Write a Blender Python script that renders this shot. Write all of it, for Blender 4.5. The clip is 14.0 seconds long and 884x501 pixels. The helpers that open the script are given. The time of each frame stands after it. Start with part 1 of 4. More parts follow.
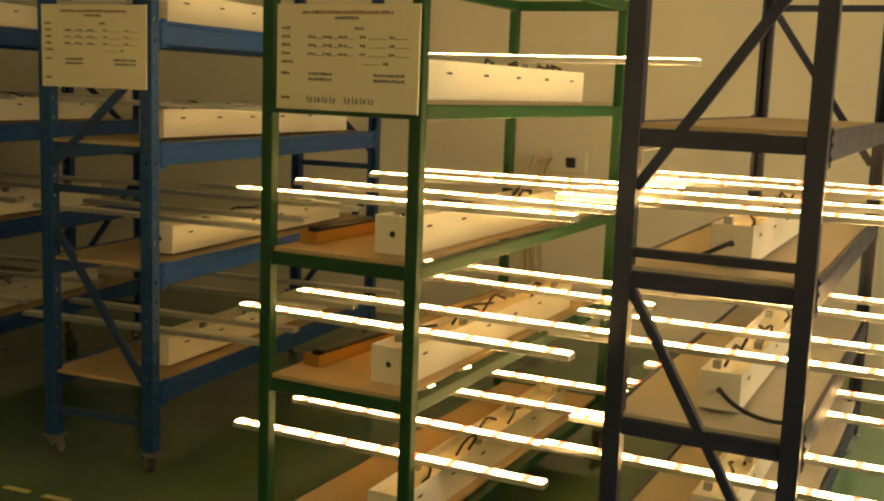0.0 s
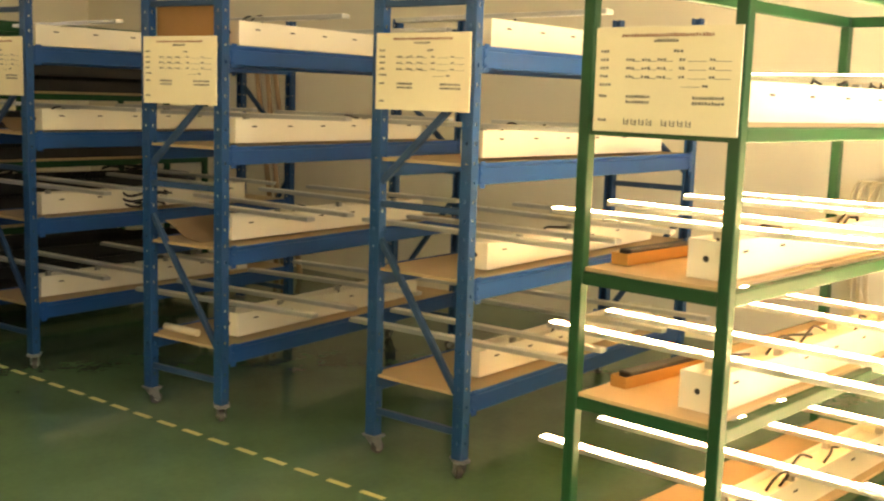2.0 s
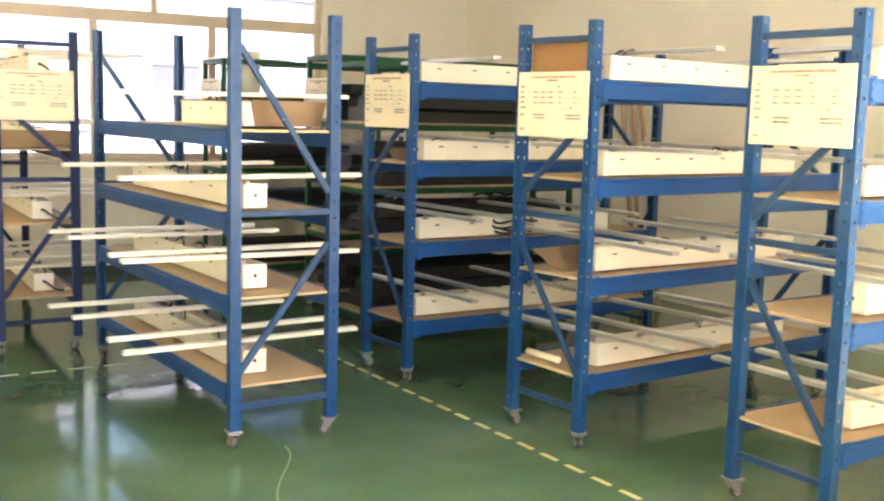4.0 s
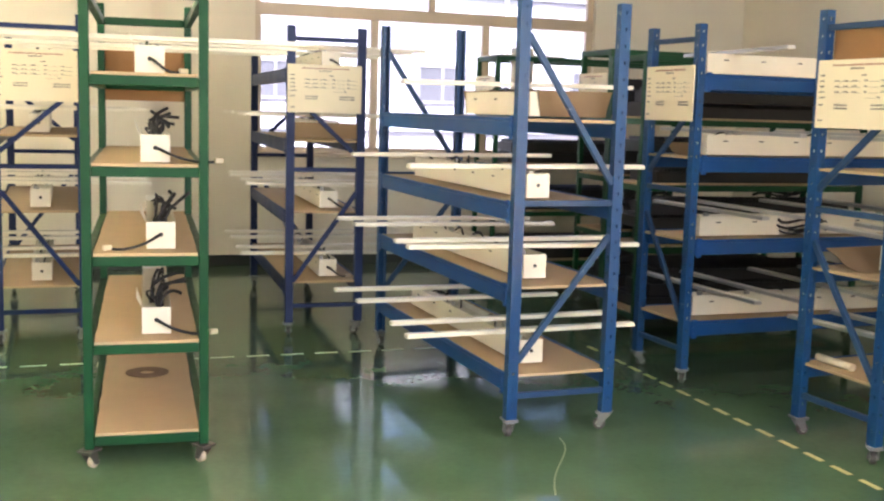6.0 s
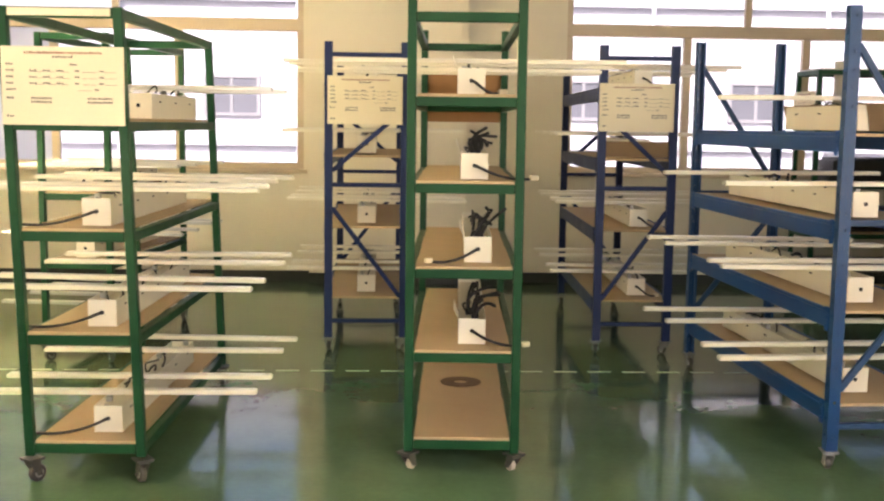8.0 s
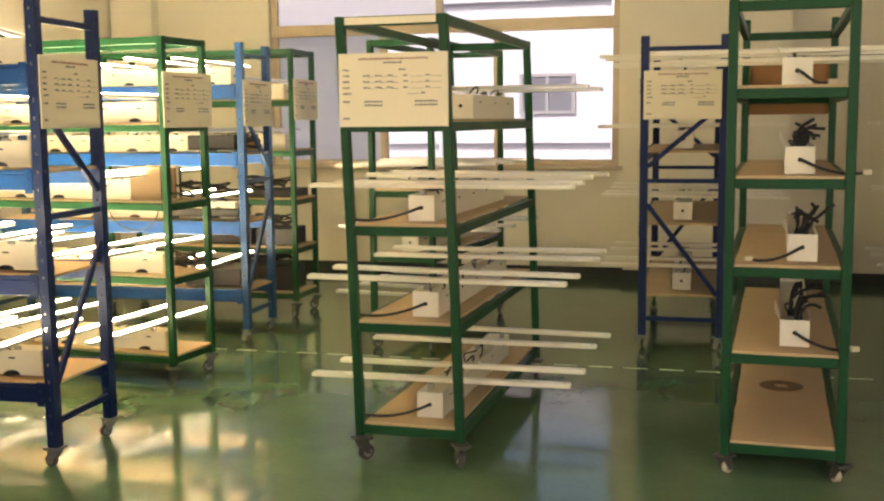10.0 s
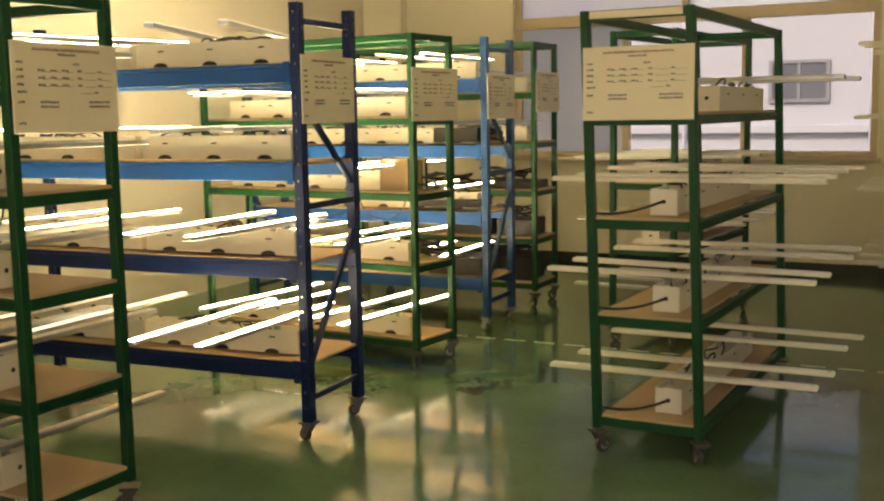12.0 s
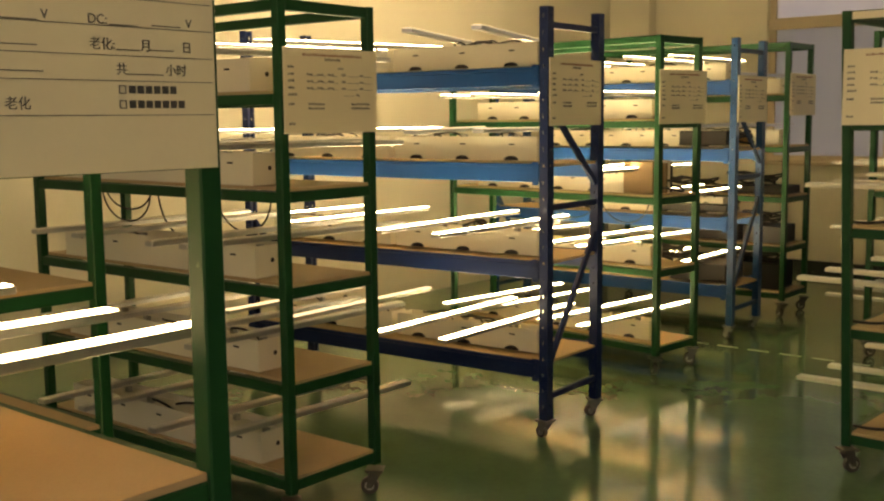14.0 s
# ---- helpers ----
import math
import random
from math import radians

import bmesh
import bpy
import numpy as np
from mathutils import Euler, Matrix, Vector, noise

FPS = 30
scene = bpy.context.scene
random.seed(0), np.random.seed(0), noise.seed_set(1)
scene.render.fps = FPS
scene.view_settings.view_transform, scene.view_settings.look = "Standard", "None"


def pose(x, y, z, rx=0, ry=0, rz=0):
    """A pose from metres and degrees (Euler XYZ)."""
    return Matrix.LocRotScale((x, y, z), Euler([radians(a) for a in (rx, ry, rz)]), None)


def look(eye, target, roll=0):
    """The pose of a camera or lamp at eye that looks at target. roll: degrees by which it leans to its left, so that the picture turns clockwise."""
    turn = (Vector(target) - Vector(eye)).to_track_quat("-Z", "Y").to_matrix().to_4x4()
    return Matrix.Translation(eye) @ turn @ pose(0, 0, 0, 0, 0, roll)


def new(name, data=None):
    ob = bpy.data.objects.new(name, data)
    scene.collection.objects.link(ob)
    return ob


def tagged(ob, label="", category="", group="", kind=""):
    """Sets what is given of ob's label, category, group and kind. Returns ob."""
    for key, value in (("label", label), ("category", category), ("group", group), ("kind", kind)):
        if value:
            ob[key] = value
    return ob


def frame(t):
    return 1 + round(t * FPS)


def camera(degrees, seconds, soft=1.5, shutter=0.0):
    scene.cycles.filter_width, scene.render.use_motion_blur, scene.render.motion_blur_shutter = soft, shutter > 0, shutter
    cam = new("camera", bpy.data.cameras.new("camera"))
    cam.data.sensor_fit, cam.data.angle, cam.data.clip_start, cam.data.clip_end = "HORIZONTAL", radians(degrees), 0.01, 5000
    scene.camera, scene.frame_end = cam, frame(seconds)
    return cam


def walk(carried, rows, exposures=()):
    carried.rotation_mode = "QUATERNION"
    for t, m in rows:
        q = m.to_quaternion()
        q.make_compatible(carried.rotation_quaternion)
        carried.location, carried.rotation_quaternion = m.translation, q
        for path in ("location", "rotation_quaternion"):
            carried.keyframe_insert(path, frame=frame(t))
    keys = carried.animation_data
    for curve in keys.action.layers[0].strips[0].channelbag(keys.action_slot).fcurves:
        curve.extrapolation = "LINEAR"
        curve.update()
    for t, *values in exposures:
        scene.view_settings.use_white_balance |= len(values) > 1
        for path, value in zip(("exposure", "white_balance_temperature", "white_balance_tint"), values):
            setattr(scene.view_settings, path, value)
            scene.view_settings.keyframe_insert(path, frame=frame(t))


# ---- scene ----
cam = camera(44.92, 14.0, soft=2.2, shutter=0.2)
PATH = [
    (0.0, 0.0930, 0.7042, 1.5261, 81.356, -2.119, -67.442),
    (0.5, 0.0933, 0.7001, 1.5325, 81.455, -1.994, -64.034),
    (1.0, 0.0879, 0.6963, 1.5301, 81.696, -2.039, -59.946),
    (1.5, 0.0830, 0.6967, 1.5365, 81.606, -1.866, -55.519),
    (2.0, 0.0632, 0.6962, 1.5342, 81.836, -1.761, -50.889),
    (2.5, 0.0541, 0.6918, 1.5409, 82.582, -1.636, -46.429),
    (3.0, 0.0449, 0.6860, 1.5365, 83.155, -1.612, -41.929),
    (3.5, 0.0356, 0.6878, 1.5496, 82.978, -1.546, -36.707),
    (4.0, 0.0166, 0.7001, 1.5692, 82.633, -1.530, -31.871),
    (4.2, 0.0069, 0.7075, 1.5697, 82.544, -1.411, -30.038),
    (6.3, -0.0999, 0.8001, 1.4867, 82.724, -1.540, -16.146),
    (6.5, -0.1078, 0.7985, 1.4816, 82.921, -1.405, -14.470),
    (7.0, -0.1196, 0.7837, 1.4855, 83.061, -1.073, -9.670),
    (7.5, -0.1279, 0.7718, 1.4833, 83.204, -0.741, -5.570),
    (8.0, -0.1300, 0.7632, 1.4819, 83.302, -0.790, -2.177),
    (8.5, -0.1330, 0.7625, 1.4807, 83.268, -0.499, 1.840),
    (9.0, -0.1480, 0.7607, 1.4777, 83.157, -0.304, 6.323),
    (9.2, -0.1475, 0.7574, 1.4736, 83.163, -0.178, 8.104),
    (11.3, -0.1200, 0.7143, 1.4974, 82.847, 1.249, 23.042),
    (11.5, -0.1208, 0.7074, 1.4983, 82.804, 1.176, 24.301),
    (12.0, -0.1322, 0.6900, 1.4987, 82.724, 0.956, 27.116),
    (12.5, -0.1386, 0.6639, 1.4899, 82.801, 0.727, 30.498),
    (13.0, -0.1420, 0.6470, 1.4961, 82.776, 0.429, 34.160),
    (13.5, -0.1372, 0.6394, 1.5008, 82.801, 0.480, 37.214),
    (14.0, -0.1219, 0.6300, 1.5053, 82.948, 0.586, 39.901),
]
EXPOSURE = [
    (0.0, -0.42, 11800, 6), (1.0, 0.4, 10200, 6), (1.5, 1.05, 8900, 7), (2.0, 1.52, 8200, 10), (2.5, 1.92, 7700, 12), (3.0, 2.32, 7350, 12), (3.5, 2.58, 6800, 13),
    (4.2, 2.68, 6000, 15), (6.3, 2.1, 5850, 19), (7.5, 1.8, 6350, 19), (9.2, 1.25, 6750, 19), (11.3, 0.46, 7150, 14), (12.5, 0.0, 7700, 14), (14.0, -0.22, 8500, 15),
]
walk(cam, [(t, pose(*p)) for t, *p in PATH], EXPOSURE)

# ---- light ----
world = bpy.data.worlds.new("sky")
scene.world = world
world.use_nodes = True
wn = world.node_tree.nodes
sky = wn.new("ShaderNodeTexSky")
sky.sky_type, sky.sun_disc = "NISHITA", False
sky.sun_elevation, sky.sun_rotation = radians(48), radians(200)
sky.dust_density, sky.air_density = 6.0, 0.8
world.node_tree.links.new(sky.outputs[0], wn["Background"].inputs[0])
wn["Background"].inputs[1].default_value = 0.15
sun = new("sun", bpy.data.lights.new("sun", "SUN"))
sun.data.energy, sun.data.angle, sun.data.color = 2.4, radians(0.6), (1.0, 0.95, 0.86)
sun.matrix_world = look((0, 0, 0), (0.25, 0.75, -0.85))


def fill_light(x, z, w, h, power):
    """Added, unseen fill lamp standing in an opening of the wall behind the camera."""
    lamp = new("window_daylight", bpy.data.lights.new("window_daylight", "AREA"))
    lamp.data.shape, lamp.data.size, lamp.data.size_y, lamp.data.energy = "RECTANGLE", w, h, power
    lamp.data.color = (1.0, 0.96, 0.90)
    lamp.matrix_world = look((x, -1.7, z), (x, 6, z - 0.6))


fill_light(-2.75, 2.1, 3.3, 2.1, 16)
fill_light(3.1, 2.1, 3.3, 2.1, 62)


# ---- materials ----
def mat(name, base, rough=0.5, metal=0.0, var=0.12, scale=9.0, bump=0.06, fine=90.0, spots=0.0, spot_colour=(0.3, 0.3, 0.3), spot_scale=14.0):
    """A painted or plain surface with variation at two scales, wear or glint spots and fine relief."""
    m = bpy.data.materials.new(name)
    m.use_nodes = True
    n, l = m.node_tree.nodes, m.node_tree.links
    p = n["Principled BSDF"]
    p.inputs["Metallic"].default_value = metal
    co = n.new("ShaderNodeTexCoord")
    big, small = n.new("ShaderNodeTexNoise"), n.new("ShaderNodeTexNoise")
    big.inputs["Scale"].default_value, big.inputs["Detail"].default_value = scale, 5
    small.inputs["Scale"].default_value, small.inputs["Detail"].default_value = fine, 4
    info = n.new("ShaderNodeObjectInfo")
    mix = n.new("ShaderNodeMix")
    mix.data_type = "RGBA"
    mix.inputs[6].default_value = (*[c * (1 - var) for c in base], 1)
    mix.inputs[7].default_value = (*[min(1, c * (1 + var)) for c in base], 1)
    add = n.new("ShaderNodeMath")
    add.operation = "MULTIPLY_ADD"
    add.inputs[1].default_value = 0.5
    half = n.new("ShaderNodeMath")
    half.operation = "MULTIPLY_ADD"
    half.inputs[1].default_value = 0.3
    l.new(co.outputs["Object"], big.inputs["Vector"])
    l.new(co.outputs["Object"], small.inputs["Vector"])
    l.new(small.outputs[0], add.inputs[0])
    l.new(info.outputs["Random"], half.inputs[0])
    l.new(big.outputs[0], half.inputs[2])
    sub = n.new("ShaderNodeMath")
    sub.operation = "SUBTRACT"
    sub.inputs[1].default_value = 0.15
    l.new(half.outputs[0], sub.inputs[0])
    l.new(sub.outputs[0], add.inputs[2])
    cen = n.new("ShaderNodeMath")
    cen.operation, cen.inputs[1].default_value = "SUBTRACT", 0.25
    l.new(add.outputs[0], cen.inputs[0])
    l.new(cen.outputs[0], mix.inputs[0])
    colour = mix.outputs[2]
    if spots:
        tex = n.new("ShaderNodeTexNoise")
        tex.inputs["Scale"].default_value, tex.inputs["Detail"].default_value = spot_scale, 8
        tex.inputs["Roughness"].default_value = 0.7
        l.new(co.outputs["Object"], tex.inputs["Vector"])
        ramp = n.new("ShaderNodeMapRange")
        ramp.inputs[1].default_value, ramp.inputs[2].default_value = 0.72 - spots, 0.80 - spots
        l.new(tex.outputs[0], ramp.inputs[0])
        over = n.new("ShaderNodeMix")
        over.data_type = "RGBA"
        over.inputs[7].default_value = (*spot_colour, 1)
        l.new(ramp.outputs[0], over.inputs[0])
        l.new(colour, over.inputs[6])
        colour = over.outputs[2]
    l.new(colour, p.inputs["Base Color"])
    rr = n.new("ShaderNodeMapRange")
    rr.inputs[3].default_value, rr.inputs[4].default_value = max(0.03, rough - 0.1), min(1, rough + 0.1)
    l.new(big.outputs[0], rr.inputs[0])
    l.new(rr.outputs[0], p.inputs["Roughness"])
    if bump:
        b = n.new("ShaderNodeBump")
        b.inputs["Strength"].default_value, b.inputs["Distance"].default_value = bump, 0.004
        l.new(small.outputs[0], b.inputs["Height"])
        l.new(b.outputs[0], p.inputs["Normal"])
    return m


def glow(name, colour, strength):
    m = bpy.data.materials.new(name)
    m.use_nodes = True
    p = m.node_tree.nodes["Principled BSDF"]
    p.inputs["Base Color"].default_value = (0.8, 0.8, 0.75, 1)
    p.inputs["Emission Color"].default_value = (*colour, 1)
    p.inputs["Emission Strength"].default_value = strength
    return m


# Pale spots: chipped paint, with lamp glints on the posts painted in.
BLUE = mat("blue_rack_paint", (0.007, 0.056, 0.178), 0.36, var=0.16, spots=0.05, spot_colour=(0.26, 0.34, 0.46), spot_scale=30)
BRACE_BLUE = mat("dull_blue_brace_paint", (0.022, 0.060, 0.145), 0.40, var=0.2, spots=0.07, spot_colour=(0.24, 0.28, 0.33), spot_scale=24)
BLUE_BEAM = mat("blue_beam_paint", (0.008, 0.066, 0.245), 0.34, var=0.14, spots=0.03, spot_colour=(0.28, 0.34, 0.42))
# Worn rack blue, darkened: backlit shade is put into the colour.
BACKLIT_BLUE = mat("worn_backlit_blue_paint", (0.008, 0.022, 0.095), 0.45, var=0.2, spots=0.05, spot_colour=(0.2, 0.22, 0.3))
# Rack blue with the deep shade on RE's front put into the colour.
SHADED_BLUE = mat("shaded_blue_paint", (0.010, 0.017, 0.052), 0.4, var=0.2, spots=0.04, spot_colour=(0.2, 0.2, 0.22))
GREEN = mat("green_rack_paint", (0.006, 0.060, 0.021), 0.42, var=0.16, spots=0.05, spot_colour=(0.16, 0.28, 0.14))
for paint, level in ((GREEN, 0.25), (BLUE, 0.4), (BRACE_BLUE, 0.3), (BLUE_BEAM, 0.35), (BACKLIT_BLUE, 0.3)):
    paint.node_tree.nodes["Principled BSDF"].inputs["Specular IOR Level"].default_value = level
BOARD = mat("chipboard", (0.50, 0.365, 0.22), 0.75, var=0.14, scale=4, fine=160, bump=0.15, spots=0.03, spot_colour=(0.30, 0.18, 0.09))
PALE_BOARD = mat("greyish_coated_board", (0.40, 0.37, 0.30), 0.6, var=0.1, scale=4, fine=120, bump=0.08, spots=0.03, spot_colour=(0.30, 0.25, 0.18))
SLEEVE = mat("orange_brown_cardboard", (0.46, 0.23, 0.06), 0.8, var=0.14, scale=8, bump=0.08)
DULL_CARD = mat("dull_brown_cardboard", (0.25, 0.17, 0.095), 0.85, var=0.15, scale=5, bump=0.1)
CARD = mat("corrugated_cardboard", (0.33, 0.18, 0.075), 0.85, var=0.15, scale=5, bump=0.1)
WHITE = mat("white_powder_coat", (0.83, 0.785, 0.66), 0.38, var=0.05, scale=5, bump=0.04, spots=0.01, spot_colour=(0.5, 0.46, 0.38))
BAR = mat("unlit_lamp_bar", (0.80, 0.77, 0.70), 0.3, var=0.08, scale=12)
ALU = mat("aluminium_profile", (0.55, 0.55, 0.55), 0.35, metal=0.8, var=0.08)
LIT = glow("lit_lamp_diffuser", (1.0, 0.76, 0.42), 30.0)
LIT_PALE = glow("lit_pale_lamp_diffuser", (1.0, 0.85, 0.51), 56.0)
LIT_DIM = glow("dimly_lit_lamp_diffuser", (1.0, 0.82, 0.58), 1.6)
RED = glow("red_diode", (1.0, 0.10, 0.07), 7.0)
BLACK = mat("black_rubber", (0.012, 0.012, 0.013), 0.5, var=0.2)
SKIRT = mat("dark_skirting_paint", (0.022, 0.026, 0.022), 0.5, var=0.25, scale=5)
STEEL = mat("zinc_steel", (0.38, 0.38, 0.36), 0.38, metal=0.35, var=0.12, spots=0.04, spot_colour=(0.25, 0.2, 0.15))
FORK = mat("dull_zinc_fork", (0.20, 0.20, 0.20), 0.42, metal=0.3, var=0.25, scale=20)
DARK_STEEL = mat("dark_oily_steel", (0.10, 0.10, 0.09), 0.45, metal=0.4, var=0.2)
WHEEL = mat("grey_caster_tread", (0.07, 0.065, 0.06), 0.55, var=0.2)
WHEEL_PALE = mat("pale_caster_tread", (0.55, 0.48, 0.38), 0.55, var=0.15)
PAPER = mat("sign_paper", (0.80, 0.73, 0.56), 0.55, var=0.05, scale=3, bump=0.02)
PRINT = mat("small_faded_print", (0.15, 0.145, 0.14), 0.7, var=0.15)
INK = mat("sign_ink", (0.06, 0.06, 0.065), 0.7, var=0.1)
INK_RED = mat("sign_red_ink", (0.34, 0.17, 0.13), 0.7, var=0.1)
WALL = mat("painted_plaster", (0.78, 0.725, 0.595), 0.85, var=0.05, scale=1.2, fine=60, bump=0.08, spots=0.0)
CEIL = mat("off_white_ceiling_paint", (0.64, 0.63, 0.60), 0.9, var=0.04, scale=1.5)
FRAME = mat("tan_window_frame", (0.58, 0.48, 0.35), 0.45, metal=0.2, var=0.08)
TAPE = mat("yellow_floor_tape", (0.50, 0.48, 0.20), 0.6, var=0.18, scale=20, spots=0.1, spot_colour=(0.16, 0.22, 0.10))
TAPE_PALE = mat("pale_floor_tape", (0.50, 0.52, 0.40), 0.6, var=0.18, scale=20, spots=0.12, spot_colour=(0.10, 0.18, 0.10))
CREAM = mat("cream_cable", (0.62, 0.54, 0.38), 0.5)
FACADE = mat("pale_facade", (0.50, 0.51, 0.58), 0.8, var=0.06, scale=0.5)
FACADE_DARK = mat("facade_window", (0.13, 0.135, 0.165), 0.35, var=0.25, scale=0.8)
FACADE_FRAME = mat("facade_window_frame", (0.28, 0.28, 0.31), 0.6, var=0.1)
ASPHALT = mat("yard_concrete", (0.32, 0.31, 0.29), 0.9, var=0.1, scale=0.6)


def floor_material():
    m = mat("green_epoxy_floor", (0.092, 0.166, 0.096), 0.2, var=0.24, scale=3.0, fine=30, bump=0.0)
    n, l = m.node_tree.nodes, m.node_tree.links
    p = n["Principled BSDF"]
    p.inputs["Specular IOR Level"].default_value = 0.52
    co = n.new("ShaderNodeTexCoord")
    wave = n.new("ShaderNodeTexNoise")
    wave.inputs["Scale"].default_value, wave.inputs["Detail"].default_value = 2.2, 3
    l.new(co.outputs["Object"], wave.inputs["Vector"])
    b = n.new("ShaderNodeBump")
    b.inputs["Strength"].default_value, b.inputs["Distance"].default_value = 0.035, 0.01
    l.new(wave.outputs[0], b.inputs["Height"])
    l.new(b.outputs[0], p.inputs["Normal"])
    scr = n.new("ShaderNodeTexNoise")
    scr.inputs["Scale"].default_value, scr.inputs["Detail"].default_value = 3.0, 1.5
    l.new(co.outputs["Object"], scr.inputs["Vector"])
    rr = n.new("ShaderNodeMapRange")
    rr.inputs[1].default_value, rr.inputs[2].default_value = 0.35, 0.7
    rr.inputs[3].default_value, rr.inputs[4].default_value = 0.085, 0.145
    l.new(scr.outputs[0], rr.inputs[0])
    l.new(rr.outputs[0], p.inputs["Roughness"])
    return m


FLOOR = floor_material()
GLASS = bpy.data.materials.new("window_glass")
GLASS.use_nodes = True
GLASS.node_tree.nodes["Principled BSDF"].inputs["Transmission Weight"].default_value = 1.0
GLASS.node_tree.nodes["Principled BSDF"].inputs["Roughness"].default_value = 0.0
GLASS.node_tree.nodes["Principled BSDF"].inputs["IOR"].default_value = 1.02


FILM = bpy.data.materials.new("frosted_window_film")
FILM.use_nodes = True
fp = FILM.node_tree.nodes["Principled BSDF"]
fp.inputs["Base Color"].default_value, fp.inputs["Roughness"].default_value = (0.50, 0.53, 0.62, 1), 0.45
fp.inputs["Transmission Weight"].default_value = 0.6
FILM_CLEAR = bpy.data.materials.new("hazy_window_film")
FILM_CLEAR.use_nodes = True
fp = FILM_CLEAR.node_tree.nodes["Principled BSDF"]
fp.inputs["Base Color"].default_value, fp.inputs["Roughness"].default_value = (0.72, 0.72, 0.78, 1), 0.35
fp.inputs["Transmission Weight"].default_value = 0.85


# ---- mesh helpers ----
def box(bm, x0, y0, z0, x1, y1, z1, mi=0):
    vs = [bm.verts.new(c) for c in ((x0, y0, z0), (x1, y0, z0), (x1, y1, z0), (x0, y1, z0), (x0, y0, z1), (x1, y0, z1), (x1, y1, z1), (x0, y1, z1))]
    for q in ((3, 2, 1, 0), (4, 5, 6, 7), (0, 1, 5, 4), (1, 2, 6, 5), (2, 3, 7, 6), (3, 0, 4, 7)):
        bm.faces.new([vs[i] for i in q]).material_index = mi
    return vs


def soft(bm, width=0.002, segments=1):
    bmesh.ops.bevel(bm, geom=list(bm.edges), offset=width, segments=segments, affect="EDGES", profile=0.5)
    return bm


def block(x0, y0, z0, x1, y1, z1, bevel=0.002):
    bm = bmesh.new()
    box(bm, x0, y0, z0, x1, y1, z1)
    return soft(bm, bevel) if bevel else bm


def tube(bm, points, r, sides=6, mi=0):
    """A bent round rod along points."""
    rings = []
    pts = [Vector(p) for p in points]
    for i, p in enumerate(pts):
        d = (pts[min(i + 1, len(pts) - 1)] - pts[max(i - 1, 0)]).normalized()
        side = d.cross(Vector((0, 0, 1)))
        side = side.normalized() if side.length > 0.05 else Vector((1, 0, 0))
        up = side.cross(d).normalized()
        rings.append([bm.verts.new(p + r * (math.cos(2 * math.pi * k / sides) * side + math.sin(2 * math.pi * k / sides) * up)) for k in range(sides)])
    for a, b in zip(rings, rings[1:]):
        for k in range(sides):
            f = bm.faces.new((a[k], a[(k + 1) % sides], b[(k + 1) % sides], b[k]))
            f.smooth, f.material_index = True, mi
    bm.faces.new(rings[0][::-1]).material_index = mi
    bm.faces.new(rings[-1]).material_index = mi
    return bm


def disc_x(bm, cx, cy, cz, r, half, sides=16, mi=0):
    """A wheel with its axle along x."""
    a = [bm.verts.new((cx - half, cy + r * math.cos(2 * math.pi * k / sides), cz + r * math.sin(2 * math.pi * k / sides))) for k in range(sides)]
    b = [bm.verts.new((cx + half, v.co.y, v.co.z)) for v in a]
    bm.faces.new(a[::-1]).material_index = mi
    bm.faces.new(b).material_index = mi
    for k in range(sides):
        bm.faces.new((a[k], a[(k + 1) % sides], b[(k + 1) % sides], b[k])).material_index = mi


def mesh_of(name, bm, *materials):
    bmesh.ops.recalc_face_normals(bm, faces=bm.faces)
    me = bpy.data.meshes.new(name)
    bm.to_mesh(me)
    bm.free()
    for m in materials:
        me.materials.append(m)
    return me


def put(name, me, parent, m=None, label=""):
    """A part on mesh data that may be shared."""
    ob = new(name, me)
    ob.parent = parent
    if m is not None:
        ob.matrix_basis = m
    return tagged(ob, label)


def part(name, bm, material, parent, label=""):
    return put(name, mesh_of(name, bm, material), parent, None, label)


def thing(name, m, label, category, group="", kind=""):
    ob = new(name)
    ob.empty_display_size = 0.1
    ob.matrix_basis = m
    return tagged(ob, label, category, group, kind)


def structure(name, bm, material, label=""):
    return tagged(new(name, mesh_of(name, bm, material)), label, "", "", "structure")


CACHE = {}


def shared(key, build, *materials):
    if key not in CACHE:
        CACHE[key] = mesh_of(key[0] if isinstance(key, tuple) else key, build(), *materials)
    return CACHE[key]


# ---- the room ----
X0, X1, Y0, Y1, TOP = -6.17, 6.55, -1.6, 10.76, 3.5
bm = bmesh.new()
box(bm, X0 - 0.3, Y0 - 0.3, -0.2, X1 + 0.3, Y1 + 0.05, 0.0)
structure("floor", bm, FLOOR, "glossy green epoxy floor with scuffs")
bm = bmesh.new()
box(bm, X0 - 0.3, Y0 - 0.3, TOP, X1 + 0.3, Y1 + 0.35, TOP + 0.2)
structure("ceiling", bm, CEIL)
bm = bmesh.new()
box(bm, X0 - 0.25, Y0, 0, X0, Y1, TOP)
structure("wall_west", bm, WALL, "yellowish cream painted plaster wall")
bm = bmesh.new()
box(bm, X1, Y0, 0, X1 + 0.25, Y1, TOP)
structure("wall_east", bm, WALL, "yellowish cream painted plaster wall")
WINDOWS = ((-4.47, -1.03), (1.40, 4.82))
SILL, HEAD, TRANSOM = 1.05, 3.2, 2.38
bm = bmesh.new()
xs = [X0 - 0.25, WINDOWS[0][0], WINDOWS[0][1], WINDOWS[1][0], WINDOWS[1][1], X1 + 0.25]
for i in (0, 2, 4):
    box(bm, xs[i], Y1, 0, xs[i + 1], Y1 + 0.25, TOP)
